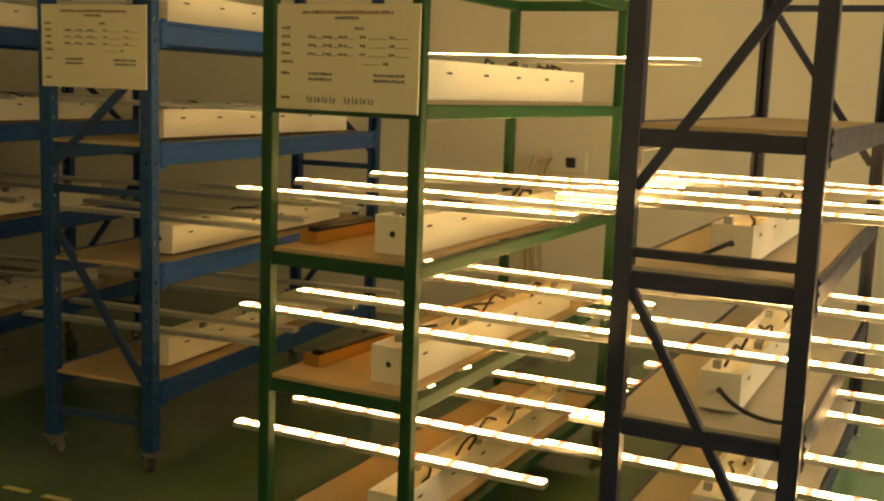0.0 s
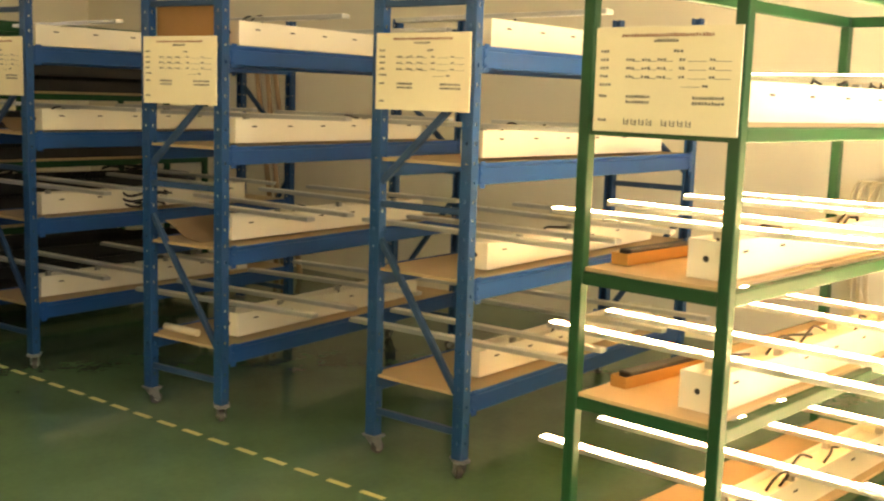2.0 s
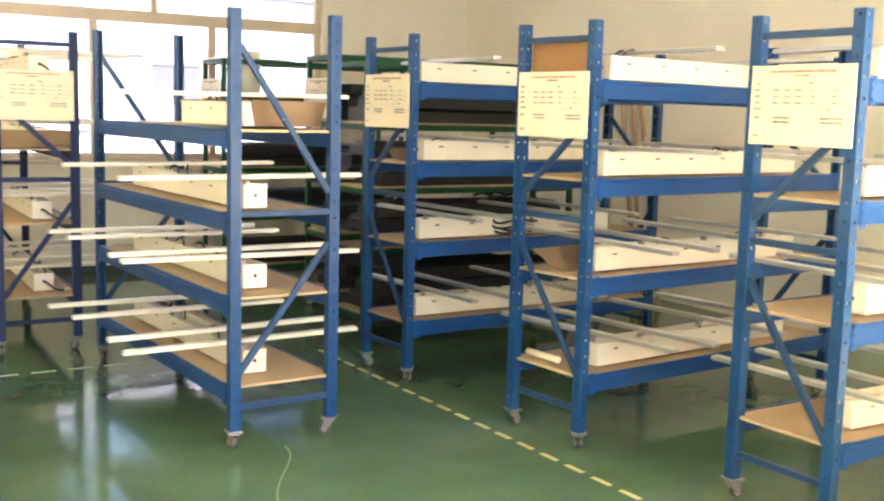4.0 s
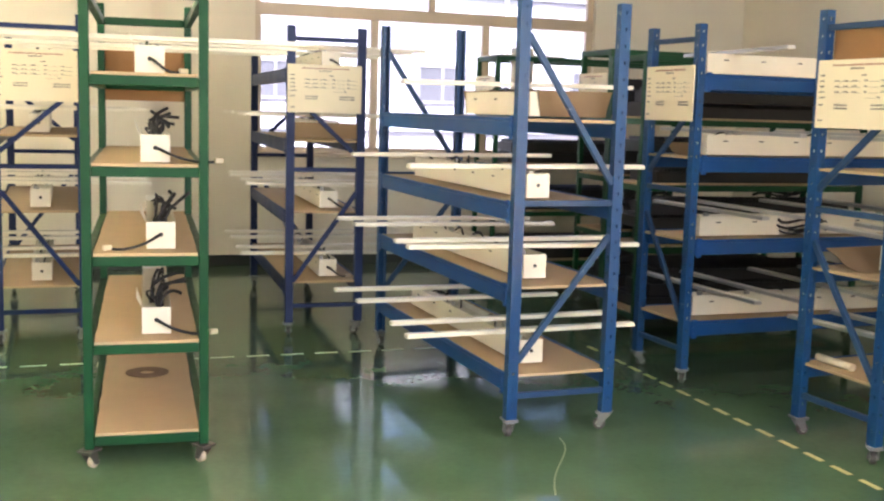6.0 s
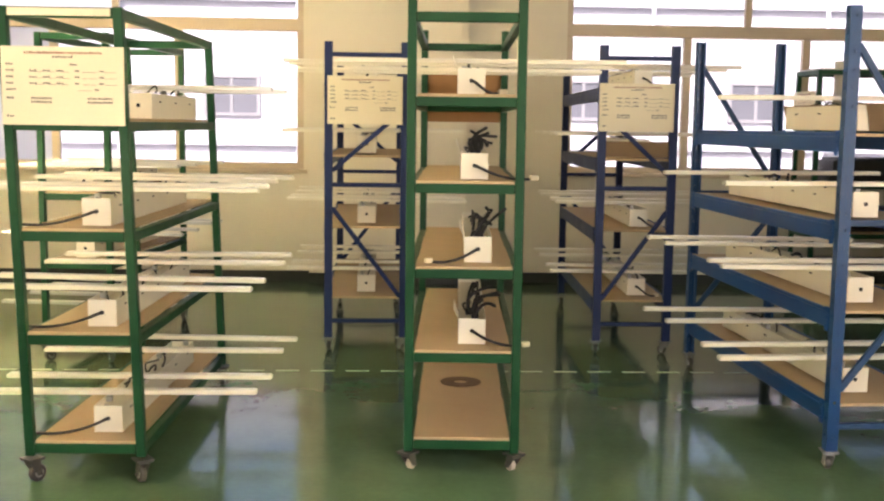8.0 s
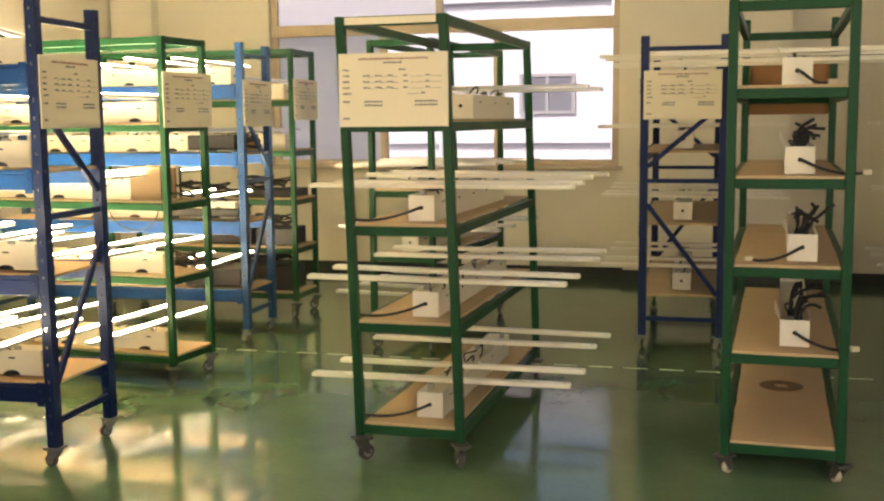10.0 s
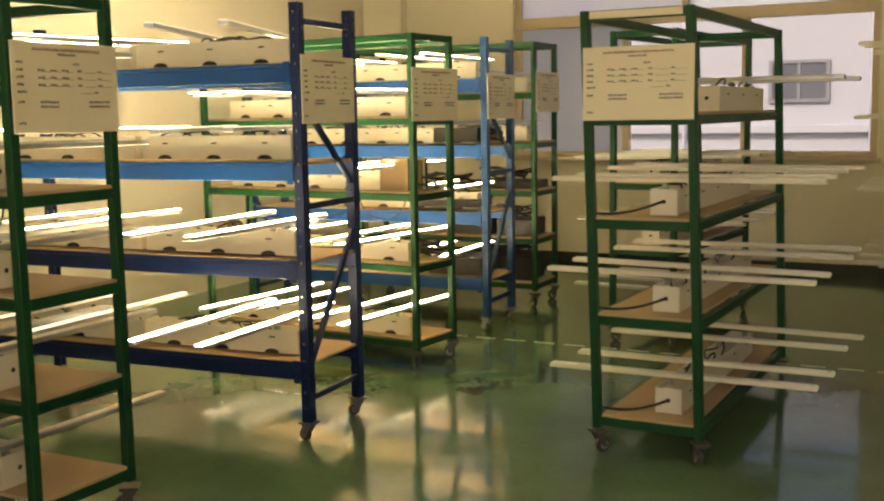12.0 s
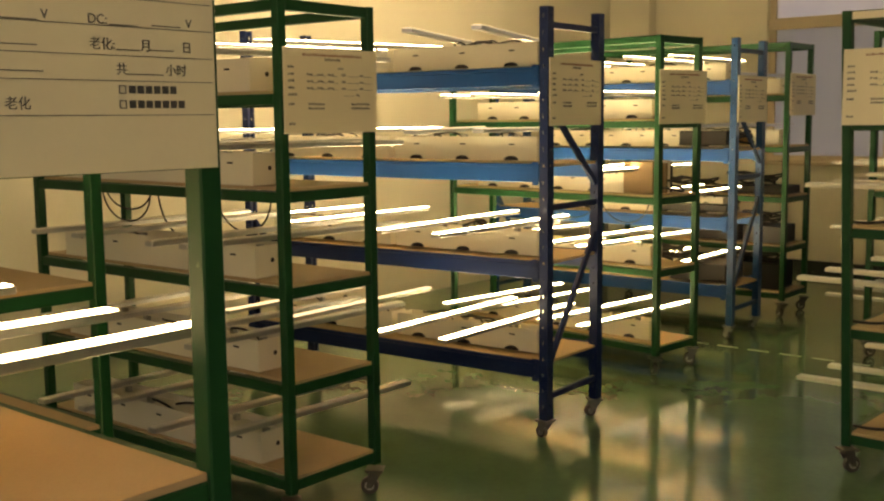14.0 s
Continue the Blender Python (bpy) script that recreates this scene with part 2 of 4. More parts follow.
for a, b in WINDOWS:
    box(bm, a, Y1, 0, b, Y1 + 0.25, SILL)
    box(bm, a, Y1, HEAD, b, Y1 + 0.25, TOP)
structure("wall_north", bm, WALL, "cream plaster wall with two wide windows")
# Unseen wall; its openings are added to let light in behind the camera.
bm = bmesh.new()
for i in (0, 2, 4):
    box(bm, xs[i], Y0 - 0.25, 0, xs[i + 1], Y0, TOP)
for a, b in WINDOWS:
    box(bm, a, Y0 - 0.25, 0, b, Y0, SILL)
    box(bm, a, Y0 - 0.25, HEAD, b, Y0, TOP)
structure("wall_south", bm, WALL, "unseen cream plaster wall with two wide openings added for light")
for a, b in ((-1.0, 0.47), (-6.17, -5.68)):
    bm = bmesh.new()
    box(bm, a + 0.03, Y1 - 0.14, 0, b, Y1 - 0.001, TOP - 0.001)
    structure("pilaster", bm, WALL, "cream plaster pilaster between the windows")
    bm = bmesh.new()
    box(bm, a + 0.03 - 0.012, Y1 - 0.154, 0.0005, b + 0.012, Y1 - 0.141, 0.105)
    structure("baseboard", soft(bm, 0.003), SKIRT, "dark painted skirting round a pilaster")
bm = bmesh.new()
box(bm, X0 + 0.002, Y1 - 0.014, 0.0005, X1 - 0.002, Y1 - 0.001, 0.105)
structure("baseboard", soft(bm, 0.003), SKIRT, "dark painted skirting along the window wall")
for k, (a, b) in enumerate(WINDOWS):
    win = thing(f"window_{k + 1}", Matrix(), "wide window in tan metal frames with a transom", "window", "", "structure")
    y0, y1 = Y1 + 0.06, Y1 + 0.13
    uprights = [a + 0.03, a + (b - a) * 0.335, a + (b - a) * 0.665, b - 0.03]
    part("window_sill", block(a - 0.04, Y1 - 0.06, SILL - 0.03, b + 0.04, Y1 + 0.14, SILL + 0.005, 0.004), FRAME, win)
    part("window_frame", block(a, y0, SILL + 0.006, b, y1, SILL + 0.06), FRAME, win)
    part("window_frame", block(a, y0, HEAD - 0.06, b, y1, HEAD - 0.001), FRAME, win)
    part("transom", block(a + 0.001, y0 - 0.02, TRANSOM - 0.06, b - 0.001, y1 + 0.01, TRANSOM + 0.05), FRAME, win)
    for i, x in enumerate(uprights):
        part("mullion", block(x - 0.035, y0 + 0.004, SILL + 0.061, x + 0.035, y1 - 0.004, TRANSOM - 0.061), FRAME, win)
    for x in (a + 0.03, (a + b) / 2, b - 0.03):
        part("mullion", block(x - 0.03, y0 + 0.004, TRANSOM + 0.051, x + 0.03, y1 - 0.004, HEAD - 0.061), FRAME, win)
    for i in range(3):
        pane = part("pane", block(uprights[i] + 0.03, y0 + 0.03, SILL + 0.05, uprights[i + 1] - 0.03, y0 + 0.036, TRANSOM - 0.05, 0), FILM if k == 0 and i == 0 else GLASS, win)
        pane.visible_shadow = False
    tops = (a + 0.03, (a + b) / 2, b - 0.03)
    for i in range(2):
        pane = part("pane", block(tops[i] + 0.025, y0 + 0.03, TRANSOM + 0.04, tops[i + 1] - 0.025, y0 + 0.036, HEAD - 0.05, 0), FILM_CLEAR if k == 0 and i == 0 else GLASS, win)
        pane.visible_shadow = False

# outside: a yard and a pale building across it
bm = bmesh.new()
box(bm, -400, Y1 + 0.4, -4.2, 400, 900, -4.0)
structure("ground", bm, ASPHALT, "pale concrete yard outside")
house = thing("factory_building", pose(0, 26, -4.0), "pale grey factory building across the yard", "building")
part("wall", block(-22, 0, 0, 24, 8, 9.5, 0.02), FACADE, house)
part("roof", block(-22.3, -0.3, 9.52, 24.3, 8.3, 9.9, 0.02), FACADE, house)
bm = bmesh.new()
for x0, z0, x1, z1 in ((-0.66, -0.47, -0.58, 0.47), (0.58, -0.47, 0.66, 0.47), (-0.58, -0.47, 0.58, -0.40), (-0.58, 0.40, 0.58, 0.47), (-0.035, -0.40, 0.035, 0.40)):
    box(bm, x0, -0.05, z0, x1, 0.02, z1)
facade_window = mesh_of("window", bm, FACADE_FRAME)
panes = []
for x0, x1 in ((-0.578, -0.037), (0.037, 0.578)):
    bm = bmesh.new()
    box(bm, x0, -0.02, -0.398, x1, 0.015, 0.398)
    panes.append(mesh_of("pane", bm, FACADE_DARK))
for z in (1.73, 5.03, 8.33):
    part("ledge", block(-22.1, -0.14, z - 0.09, 24.1, -0.002, z + 0.09, 0.01), FACADE, house)
for i in range(11):
    part("downpipe", tube(bmesh.new(), [(-18.9 + i * 4.1, -0.22, 0.0), (-18.9 + i * 4.1, -0.22, 5.0), (-18.9 + i * 4.1, -0.22, 9.5)], 0.05, 8), FACADE, house)
for zc in (2.8, 6.1):
    for i in range(11):
        w = put("window", facade_window, house, pose(-20.46 + i * 4.1, -0.02, zc))
        for me in panes:
            put("pane", me, w)


# ---- racks ----
def c_post(H, foot, holes=True):
    """A slotted steel upright, open to the inside: web towards -y, flanges along y. Centre of the outer corner strip at x = 0."""
    bm = bmesh.new()
    w, d, t = 0.052, 0.045, 0.003
    step, gap, slot = 0.075, (0.014 if holes else 0.0), 0.010
    box(bm, -w / 2, 0, foot, -slot / 2, t, H)
    box(bm, slot / 2, 0, foot, w / 2, t, H)
    for s in (-1, 1):
        x = s * (w / 2 - t / 2)
        box(bm, x - t / 2, t, foot, x + t / 2, d * 0.38, H)
        box(bm, x - t / 2, d * 0.38 + slot, foot, x + t / 2, d, H)
        box(bm, x - s * 0.012 - t / 2, d - t, foot, x + s * 0.0, d + 0.001, H)
    z = foot
    while z < H - 1e-6:
        top = min(z + step - gap, H)
        box(bm, -slot / 2, 0, z, slot / 2, t, top)
        for s in (-1, 1):
            x = s * (w / 2 - t / 2)
            box(bm, x - t / 2, d * 0.38, z, x + t / 2, d * 0.38 + slot, top)
        z += step
    return bm


def step_beam(L):
    """A long shelf beam with a lip for the boards and a hook plate at each end. Runs along y, outer face at x = 0, top at z = 0."""
    bm = bmesh.new()
    box(bm, 0, 0.046, -0.082, 0.03, L - 0.046, -0.014)
    box(bm, 0, 0.046, -0.014, 0.014, L - 0.046, 0.004)
    soft(bm, 0.003)
    for y in (0.048, L - 0.088):
        box(bm, -0.0035, y, -0.095, -0.0005, y + 0.034, 0.012)
        for z in (-0.078, -0.04, -0.008):
            box(bm, -0.007, y + 0.014, z, -0.003, y + 0.026, z + 0.012)
    return bm


def flat_bar(p, q, w=0.03, t=0.022):
    """A straight channel between two points of an end frame (in the x-z plane)."""
    a, b = Vector(p), Vector(q)
    d = (b - a).normalized()
    n = Vector((-d.z, 0, d.x)) * w / 2
    y = Vector((0, t / 2, 0))
    bm = bmesh.new()
    vs = [bm.verts.new(v) for v in (a - n - y, b - n - y, b + n - y, a + n - y, a - n + y, b - n + y, b + n + y, a + n + y)]
    for f in ((0, 1, 2, 3), (7, 6, 5, 4), (0, 4, 5, 1), (1, 5, 6, 2), (2, 6, 7, 3), (3, 7, 4, 0)):
        bm.faces.new([vs[i] for i in f])
    return soft(bm, 0.003)


def caster_meshes(r, pale, dark):
    def plate():
        bm = bmesh.new()
        box(bm, -0.036, -0.036, 2 * r + 0.028, 0.036, 0.036, 2 * r + 0.034)
        for sx in (-1, 1):
            for sy in (-1, 1):
                box(bm, sx * 0.027 - 0.006, sy * 0.027 - 0.006, 2 * r + 0.022, sx * 0.027 + 0.006, sy * 0.027 + 0.006, 2 * r + 0.0275)
        return bm

    def fork():
        bm = bmesh.new()
        box(bm, -0.021, -0.025, 2 * r + 0.014, 0.021, 0.025, 2 * r + 0.0275)
        for s in (-1, 1):
            vs = [bm.verts.new((s * 0.021, y, z)) for y, z in ((-0.025, 2 * r + 0.014), (0.025, 2 * r + 0.014), (0.034, r - 0.008), (0.012, r - 0.008))]
            ws = [bm.verts.new((s * 0.0175, v.co.y, v.co.z)) for v in vs]
            bm.faces.new(vs)
            bm.faces.new(ws[::-1])
            for i in range(4):
                bm.faces.new((vs[i], ws[i], ws[(i + 1) % 4], vs[(i + 1) % 4]))
        disc_x(bm, 0, 0.022, r, 0.007, 0.025, 8)
        return bm

    def wheel():
        bm = bmesh.new()
        disc_x(bm, 0, 0.022, r, r, 0.0125, 20)
        return soft(bm, 0.003)

    def hub():
        bm = bmesh.new()
        disc_x(bm, 0, 0.022, r, r * 0.55, 0.0145, 14)
        return bm

    key = (r, pale, dark)
    steel = DARK_STEEL if dark else FORK
    return (shared(("plate", key), plate, steel), shared(("fork", key), fork, steel),
            shared(("tread", key), wheel, WHEEL_PALE if pale else WHEEL), shared(("hub", key), hub, STEEL))


def caster(rack, x, y, turn, r=0.036, pale=False, dark=False):
    plate, fork, tread, hub = caster_meshes(r, pale, dark)
    ob = put("caster", plate, rack, pose(x, y, 0, 0, 0, turn), "swivel caster with a steel fork")
    put("fork", fork, ob)
    put("wheel", tread, ob)
    put("hub", hub, ob)


def shelf_board(W, L, seed):
    """A chipboard sheet that sags a little, with worn edges."""
    rng = random.Random(seed)
    bm = bmesh.new()
    nx, ny, t = 4, 14, 0.012
    hx = W / 2
    grid = {}
    for lay, z0 in ((0, 0.0), (1, t)):
        for i in range(nx + 1):
            for j in range(ny + 1):
                x = -hx + W * i / nx
                y = L * j / ny
                edge = i in (0, nx) or j in (0, ny)
                jit = rng.uniform(-0.003, 0.003) if edge and lay == 0 else 0
                sag = 0.0 if edge else -0.002
                if lay == 0:
                    grid[(0, i, j)] = bm.verts.new((x + jit, y + jit, z0 + sag))
                else:
                    v = grid[(0, i, j)].co
                    grid[(1, i, j)] = bm.verts.new((v.x, v.y, v.z + t))
    for i in range(nx):
        for j in range(ny):
            bm.faces.new([grid[(1, *c)] for c in ((i, j), (i + 1, j), (i + 1, j + 1), (i, j + 1))])
            bm.faces.new([grid[(0, *c)] for c in ((i, j + 1), (i + 1, j + 1), (i + 1, j), (i, j))])
    rim = [(i, 0) for i in range(nx)] + [(nx, j) for j in range(ny)] + [(i, ny) for i in range(nx, 0, -1)] + [(0, j) for j in range(ny, 0, -1)]
    for a, b in zip(rim, rim[1:] + rim[:1]):
        bm.faces.new((grid[(0, *a)], grid[(0, *b)], grid[(1, *b)], grid[(1, *a)]))
    return bm


RACKS = {}
LEAN = {"CH": -0.033}  # racks whose frame has gone out of square: metres across for each metre up


def blue_rack(key, x, y, th, W=0.52, L=2.0, H=2.0, levels=(0.36, 0.82, 1.28, 1.73), flip=False, paint=None, beams=None, high=1.56, top_bar=True, same=False, label="", rails=False, holes=True, brace=(0.94, 0.36, 1.18), boards=None):
    """A slotted steel rack: end frame towards -y of its own axes, th is where its length points."""
    paint, beams = paint or BLUE, beams or BLUE_BEAM
    rack = thing("storage_rack", pose(x, y, 0, 0, 0, th - 90), label or "blue slotted steel storage rack on casters with chipboard shelves", "rack", "wheeled storage racks")
    foot = 0.091
    post = shared(("post", H, paint.name, holes), lambda: c_post(H, foot, holes), paint)
    px = W / 2 - 0.026
    for sx in (-1, 1):
        put("post", post, rack, pose(sx * px, 0, 0), "slotted upright")
        put("post", post, rack, pose(sx * px, L, 0, 0, 0, 180), "slotted upright")
        for sy, turn in ((0.026, 20 + 30 * sx), (L - 0.026, 160 - 25 * sx)):
            caster(rack, sx * px, sy, turn, 0.0285)
    for i, z in enumerate(levels):
        coat = beams[i] if isinstance(beams, tuple) else beams
        beam = shared(("beam", L, coat.name), lambda: step_beam(L), coat)
        put("beam", beam, rack, pose(-W / 2, 0, z))
        put("beam", beam, rack, pose(W / 2, L, z, 0, 0, 180))
        stuff = boards[i] if boards else BOARD
        put("shelf_board", shared(("shelf_board", W, L, i, stuff.name), lambda: shelf_board(W - 0.034, L - 0.03, i + int(W * 1000)), stuff), rack, pose(0, 0.015, z - 0.012),
            "tan chipboard shelf" if stuff is BOARD else "greyish coated board shelf")
        if rails:
            for yy in (0.018, L - 0.018):
                part("end_rail", block(-px + 0.027, -0.012, -0.062, px - 0.027, 0.012, -0.014, 0.002), coat, rack).matrix_basis = pose(0, yy, z)
    s = -1 if flip else 1
    e = px - 0.024
    ends = ((0.018, s), (L - 0.018, s if same else -s))
    for yy, s in ends:
        for z in (0.20, 1.09, H - 0.08) if top_bar else (0.20, 1.09):
            part("crossbar", flat_bar((-e, 0, z), (e, 0, z), 0.028), BRACE_BLUE if paint is BLUE else paint, rack).matrix_basis = pose(0, yy, 0)
        part("brace", flat_bar((-s * e, 0, brace[0]), (s * e, 0, brace[1])), BRACE_BLUE if paint is BLUE else paint, rack).matrix_basis = pose(0, yy, 0)
        part("brace", flat_bar((s * e, 0, high), (-s * e, 0, brace[2])), BRACE_BLUE if paint is BLUE else paint, rack).matrix_basis = pose(0, yy, 0)
    RACKS[key] = (rack, W, L, levels, x, y, th)
    return rack


def green_rack(key, x, y, th, W=0.5, L=1.7, H=1.94, levels=(0.17, 0.62, 1.04, 1.48), crown=0.0, pale=False, label=""):
    k = LEAN.get(key, 0.0)
    rack = thing("tube_rack", pose(x, y, 0, 0, 0, th - 90), label or "green welded steel tube rack on casters with chipboard shelves", "rack", "wheeled storage racks")
    t, foot = 0.038, levels[0] - 0.055
    def tube_post():
        bm = block(-t / 2, -t / 2, foot, t / 2, t / 2, H + crown, 0.003)
        for v in bm.verts:
            v.co.x += k * v.co.z
        return bm

    post = shared(("tube_post", H + crown, foot, k), tube_post, GREEN)
    px, py = W / 2 - t / 2, t / 2
    for sx in (-1, 1):
        for yy in (py, L - py):
            put("post", post, rack, pose(sx * px, yy, 0))
            caster(rack, sx * px, yy, 35 * sx + (0 if yy < 1 else 150), min(0.036, (foot - 0.036) / 2), pale, True)
    zs = list(levels) + [H]
    end = shared(("end_rail", W), lambda: block(-px + t / 2 + 0.001, -t / 2 + 0.002, -0.042, px - t / 2 - 0.001, t / 2 - 0.002, -0.002, 0.003), GREEN)
    side = shared(("side_rail", L), lambda: block(-t / 2 + 0.002, t + 0.001, -0.042, t / 2 - 0.002, L - t - 0.001, -0.002, 0.003), GREEN)
    for i, z in enumerate(zs):
        for yy in (py, L - py):
            put("end_rail", end, rack, pose(k * z, yy, z))
        for sx in (-1, 1):
            put("side_rail", side, rack, pose(sx * px + k * z, 0, z))
        if i < len(levels):
            put("shelf_board", shared(("shelf_board", W, L, i), lambda: shelf_board(W - 0.084, L - 0.012, i + int(W * 1000)), BOARD), rack, pose(k * z, 0.006, z - 0.001), "tan chipboard shelf")
    RACKS[key] = (rack, W, L, levels, x, y, th)
    return rack


def rack_pose(key, u, v, z, turn=0.0):
    """A place in a rack's own axes: u across, v along its length."""
    _, W, L, levels, x, y, th = RACKS[key]
    return pose(x, y, 0, 0, 0, th - 90) @ pose(u + LEAN.get(key, 0.0) * z, v, z, 0, 0, turn)


# right-hand row
blue_rack("RA", 3.054, 6.187, 2.9)
blue_rack("RB", 3.140, 4.736, 5.0, W=0.53)
blue_rack("RC", 3.334, 3.462, 0.9, W=0.52, H=1.98)
green_rack("RD", 2.766, 2.126, -4.1, W=0.524, L=1.83, H=1.91, levels=(0.20, 0.65, 1.035, 1.48))
blue_rack("RE", 3.029, 1.115, -4.0, W=0.547, levels=(0.24, 0.62, 1.05, 1.45), high=1.91, paint=SHADED_BLUE, beams=SHADED_BLUE, rails=True, holes=False, brace=(0.99, 0.22, 1.27), boards=(PALE_BOARD, PALE_BOARD, PALE_BOARD, BOARD), label="blue slotted steel storage rack with shade in its paint and lit grow lamps")
# middle
blue_rack("CB", 2.008, 5.231, 92.1, W=0.55, L=2.08, levels=(0.30, 0.71, 1.09, 1.47), flip=True, high=1.84, top_bar=False, same=True)
green_rack("CG", 0.140, 5.215, 87.0, W=0.494, L=1.75, H=1.945, levels=(0.14, 0.52, 0.88, 1.24, 1.60), crown=0.07, pale=True)
green_rack("CH", -1.403, 5.055, 88.4, W=0.49, L=1.74, H=1.92)
green_rack("CI", -2.10, 7.30, 84.0, W=0.45, L=1.5, H=2.0)
blue_rack("BL", -0.350, 7.673, 91.0, W=0.54, paint=BACKLIT_BLUE, beams=BACKLIT_BLUE, holes=False, label="blue slotted steel rack on casters beside the window wall, backlit shade in its paint")
blue_rack("BR", 1.389, 7.604, 88.2, W=0.51, flip=True, paint=BACKLIT_BLUE, beams=BACKLIT_BLUE, holes=False, label="blue slotted steel rack on casters beside the window wall, backlit shade in its paint")
# left-hand row
green_rack("LA", -1.35, 1.345, 180, W=0.52, L=1.7, H=1.94, levels=(0.17, 0.60, 0.985, 1.48))
green_rack("LX", -2.83, 2.10, 180, W=0.5, L=1.7)
green_rack("LB", -3.000, 3.427, 180.4, W=0.49, L=1.68, H=1.93, levels=(0.18, 0.54, 0.90, 1.25, 1.60))
# LC: shade put into posts and lower beams, upper beams left lit blue.
blue_rack("LC", -2.895, 4.939, 183.2, W=0.53, levels=(0.37, 0.84, 1.29, 1.73), flip=True, paint=BACKLIT_BLUE, beams=(BACKLIT_BLUE, BACKLIT_BLUE, BLUE_BEAM, BLUE_BEAM), label="blue slotted steel rack with shade painted into posts and lower beams, lit lamps")
green_rack("LD", -3.060, 6.303, 174, W=0.43, L=1.7, H=1.96)
blue_rack("LE", -3.193, 7.567, 181.4, W=0.5, H=2.01, flip=True)
green_rack("LF", -3.22, 8.50, 180, W=0.46, L=1.6, H=2.03, levels=(0.18, 0.53, 0.90, 1.27, 1.65))
# far row by the right-hand window
green_rack("GA", 3.60, 8.25, 0, W=0.5, L=1.8, H=1.98)
green_rack("GB", 3.30, 9.80, 0, W=0.5, L=1.8, H=1.98)


green_rack("GC", 3.40, 7.36, 0, W=0.5, L=1.8, H=1.9)


# ---- notice boards ----
def notice(key, u, z, w=0.478, h=0.305, seed=0, hand=False):
    m = rack_pose(key, u, -0.012, z)
    ob = thing("notice_board", m, "cream printed record sheet fixed to the rack end", "sign", "rack notices")
    bm = block(-w / 2, -0.004, 0, w / 2, 0.002, h, 0.001)
    part("sheet", bm, PAPER, ob)
    rng = random.Random(seed)

    def bars(rows, ink, name):
        b = bmesh.new()
        for (x, zz, ww, hh) in rows:
            box(b, x * w, -0.0058, zz * h, (x + ww) * w, -0.0048, (zz + hh) * h)
        tagged(part(name, b, ink, ob), "", "", "", "stuff")

    def words(x0, x1, zz, hh, cw=0.017):
        """A run of small marks as wide as print that cannot be read."""
        out, x = [], x0
        while x < x1:
            ww = cw * rng.uniform(0.7, 1.0)
            out.append((x, zz + rng.uniform(-0.002, 0.002), ww, hh * rng.uniform(0.8, 1.1)))
            x += cw * 1.25
        return out

    bars(words(-0.31, 0.31, 0.905, 0.030), INK_RED, "heading")
    rows = words(-0.08, 0.08, 0.855, 0.028)
    for r, zz in enumerate((0.76, 0.68, 0.60, 0.52, 0.44, 0.33, 0.10)):
        rows += words(-0.46, -0.40 + 0.02 * (r == 4), zz, 0.027)
        if r in (1, 2, 3):
            for c in range(3):
                rows += words(-0.27 + 0.11 * c, -0.225 + 0.11 * c, zz, 0.024)
                rows.append((-0.225 + 0.11 * c, zz - 0.006, 0.06, 0.005))
            rows += words(0.10, 0.14, zz, 0.026)
            rows.append((0.16, zz - 0.006, 0.12, 0.005))
            rows += words(0.30, 0.33, zz, 0.024)
            rows.append((0.34, zz - 0.006, 0.1, 0.005))
        elif r == 0:
            rows += words(0.06, 0.12, zz, 0.026)
        elif r == 4:
            rows.append((0.12, zz, 0.12, 0.005))
            rows += words(0.26, 0.30, zz, 0.024)
        elif r == 5:
            for dz in (0, -0.05):
                rows += words(-0.26, -0.11, zz + dz, 0.027)
                rows += words(0.20, 0.40, zz + dz, 0.027)
    if hand:
        for x0 in (-0.27, 0.0):
            for i in range(4):
                x = x0 + 0.055 * i
                rows += [(x, 0.075, 0.006, 0.06), (x + 0.012, 0.10, 0.025, 0.008), (x + 0.028, 0.07, 0.006, 0.055), (x + 0.008, 0.075, 0.022, 0.007)]
    bars(rows, PRINT, "print")
    return ob


for i, (k, u, z) in enumerate((("RA", 0.011, 1.474), ("RB", 0.007, 1.466), ("RC", 0.011, 1.478), ("RD", 0.03, 1.452), ("CH", 0.0, 1.460), ("BR", -0.017, 1.455),
                               ("BL", -0.011, 1.479), ("LB", 0.0, 1.456), ("LC", -0.032, 1.466), ("LD", 0, 1.46), ("LE", -0.02, 1.46), ("LF", 0, 1.5), ("GA", 0, 1.5), ("GB", 0, 1.5))):
    notice(k, u, z, w=0.458 if k == "RD" else 0.478, h=0.292 if k == "RD" else 0.305, seed=i, hand=k == "RD")


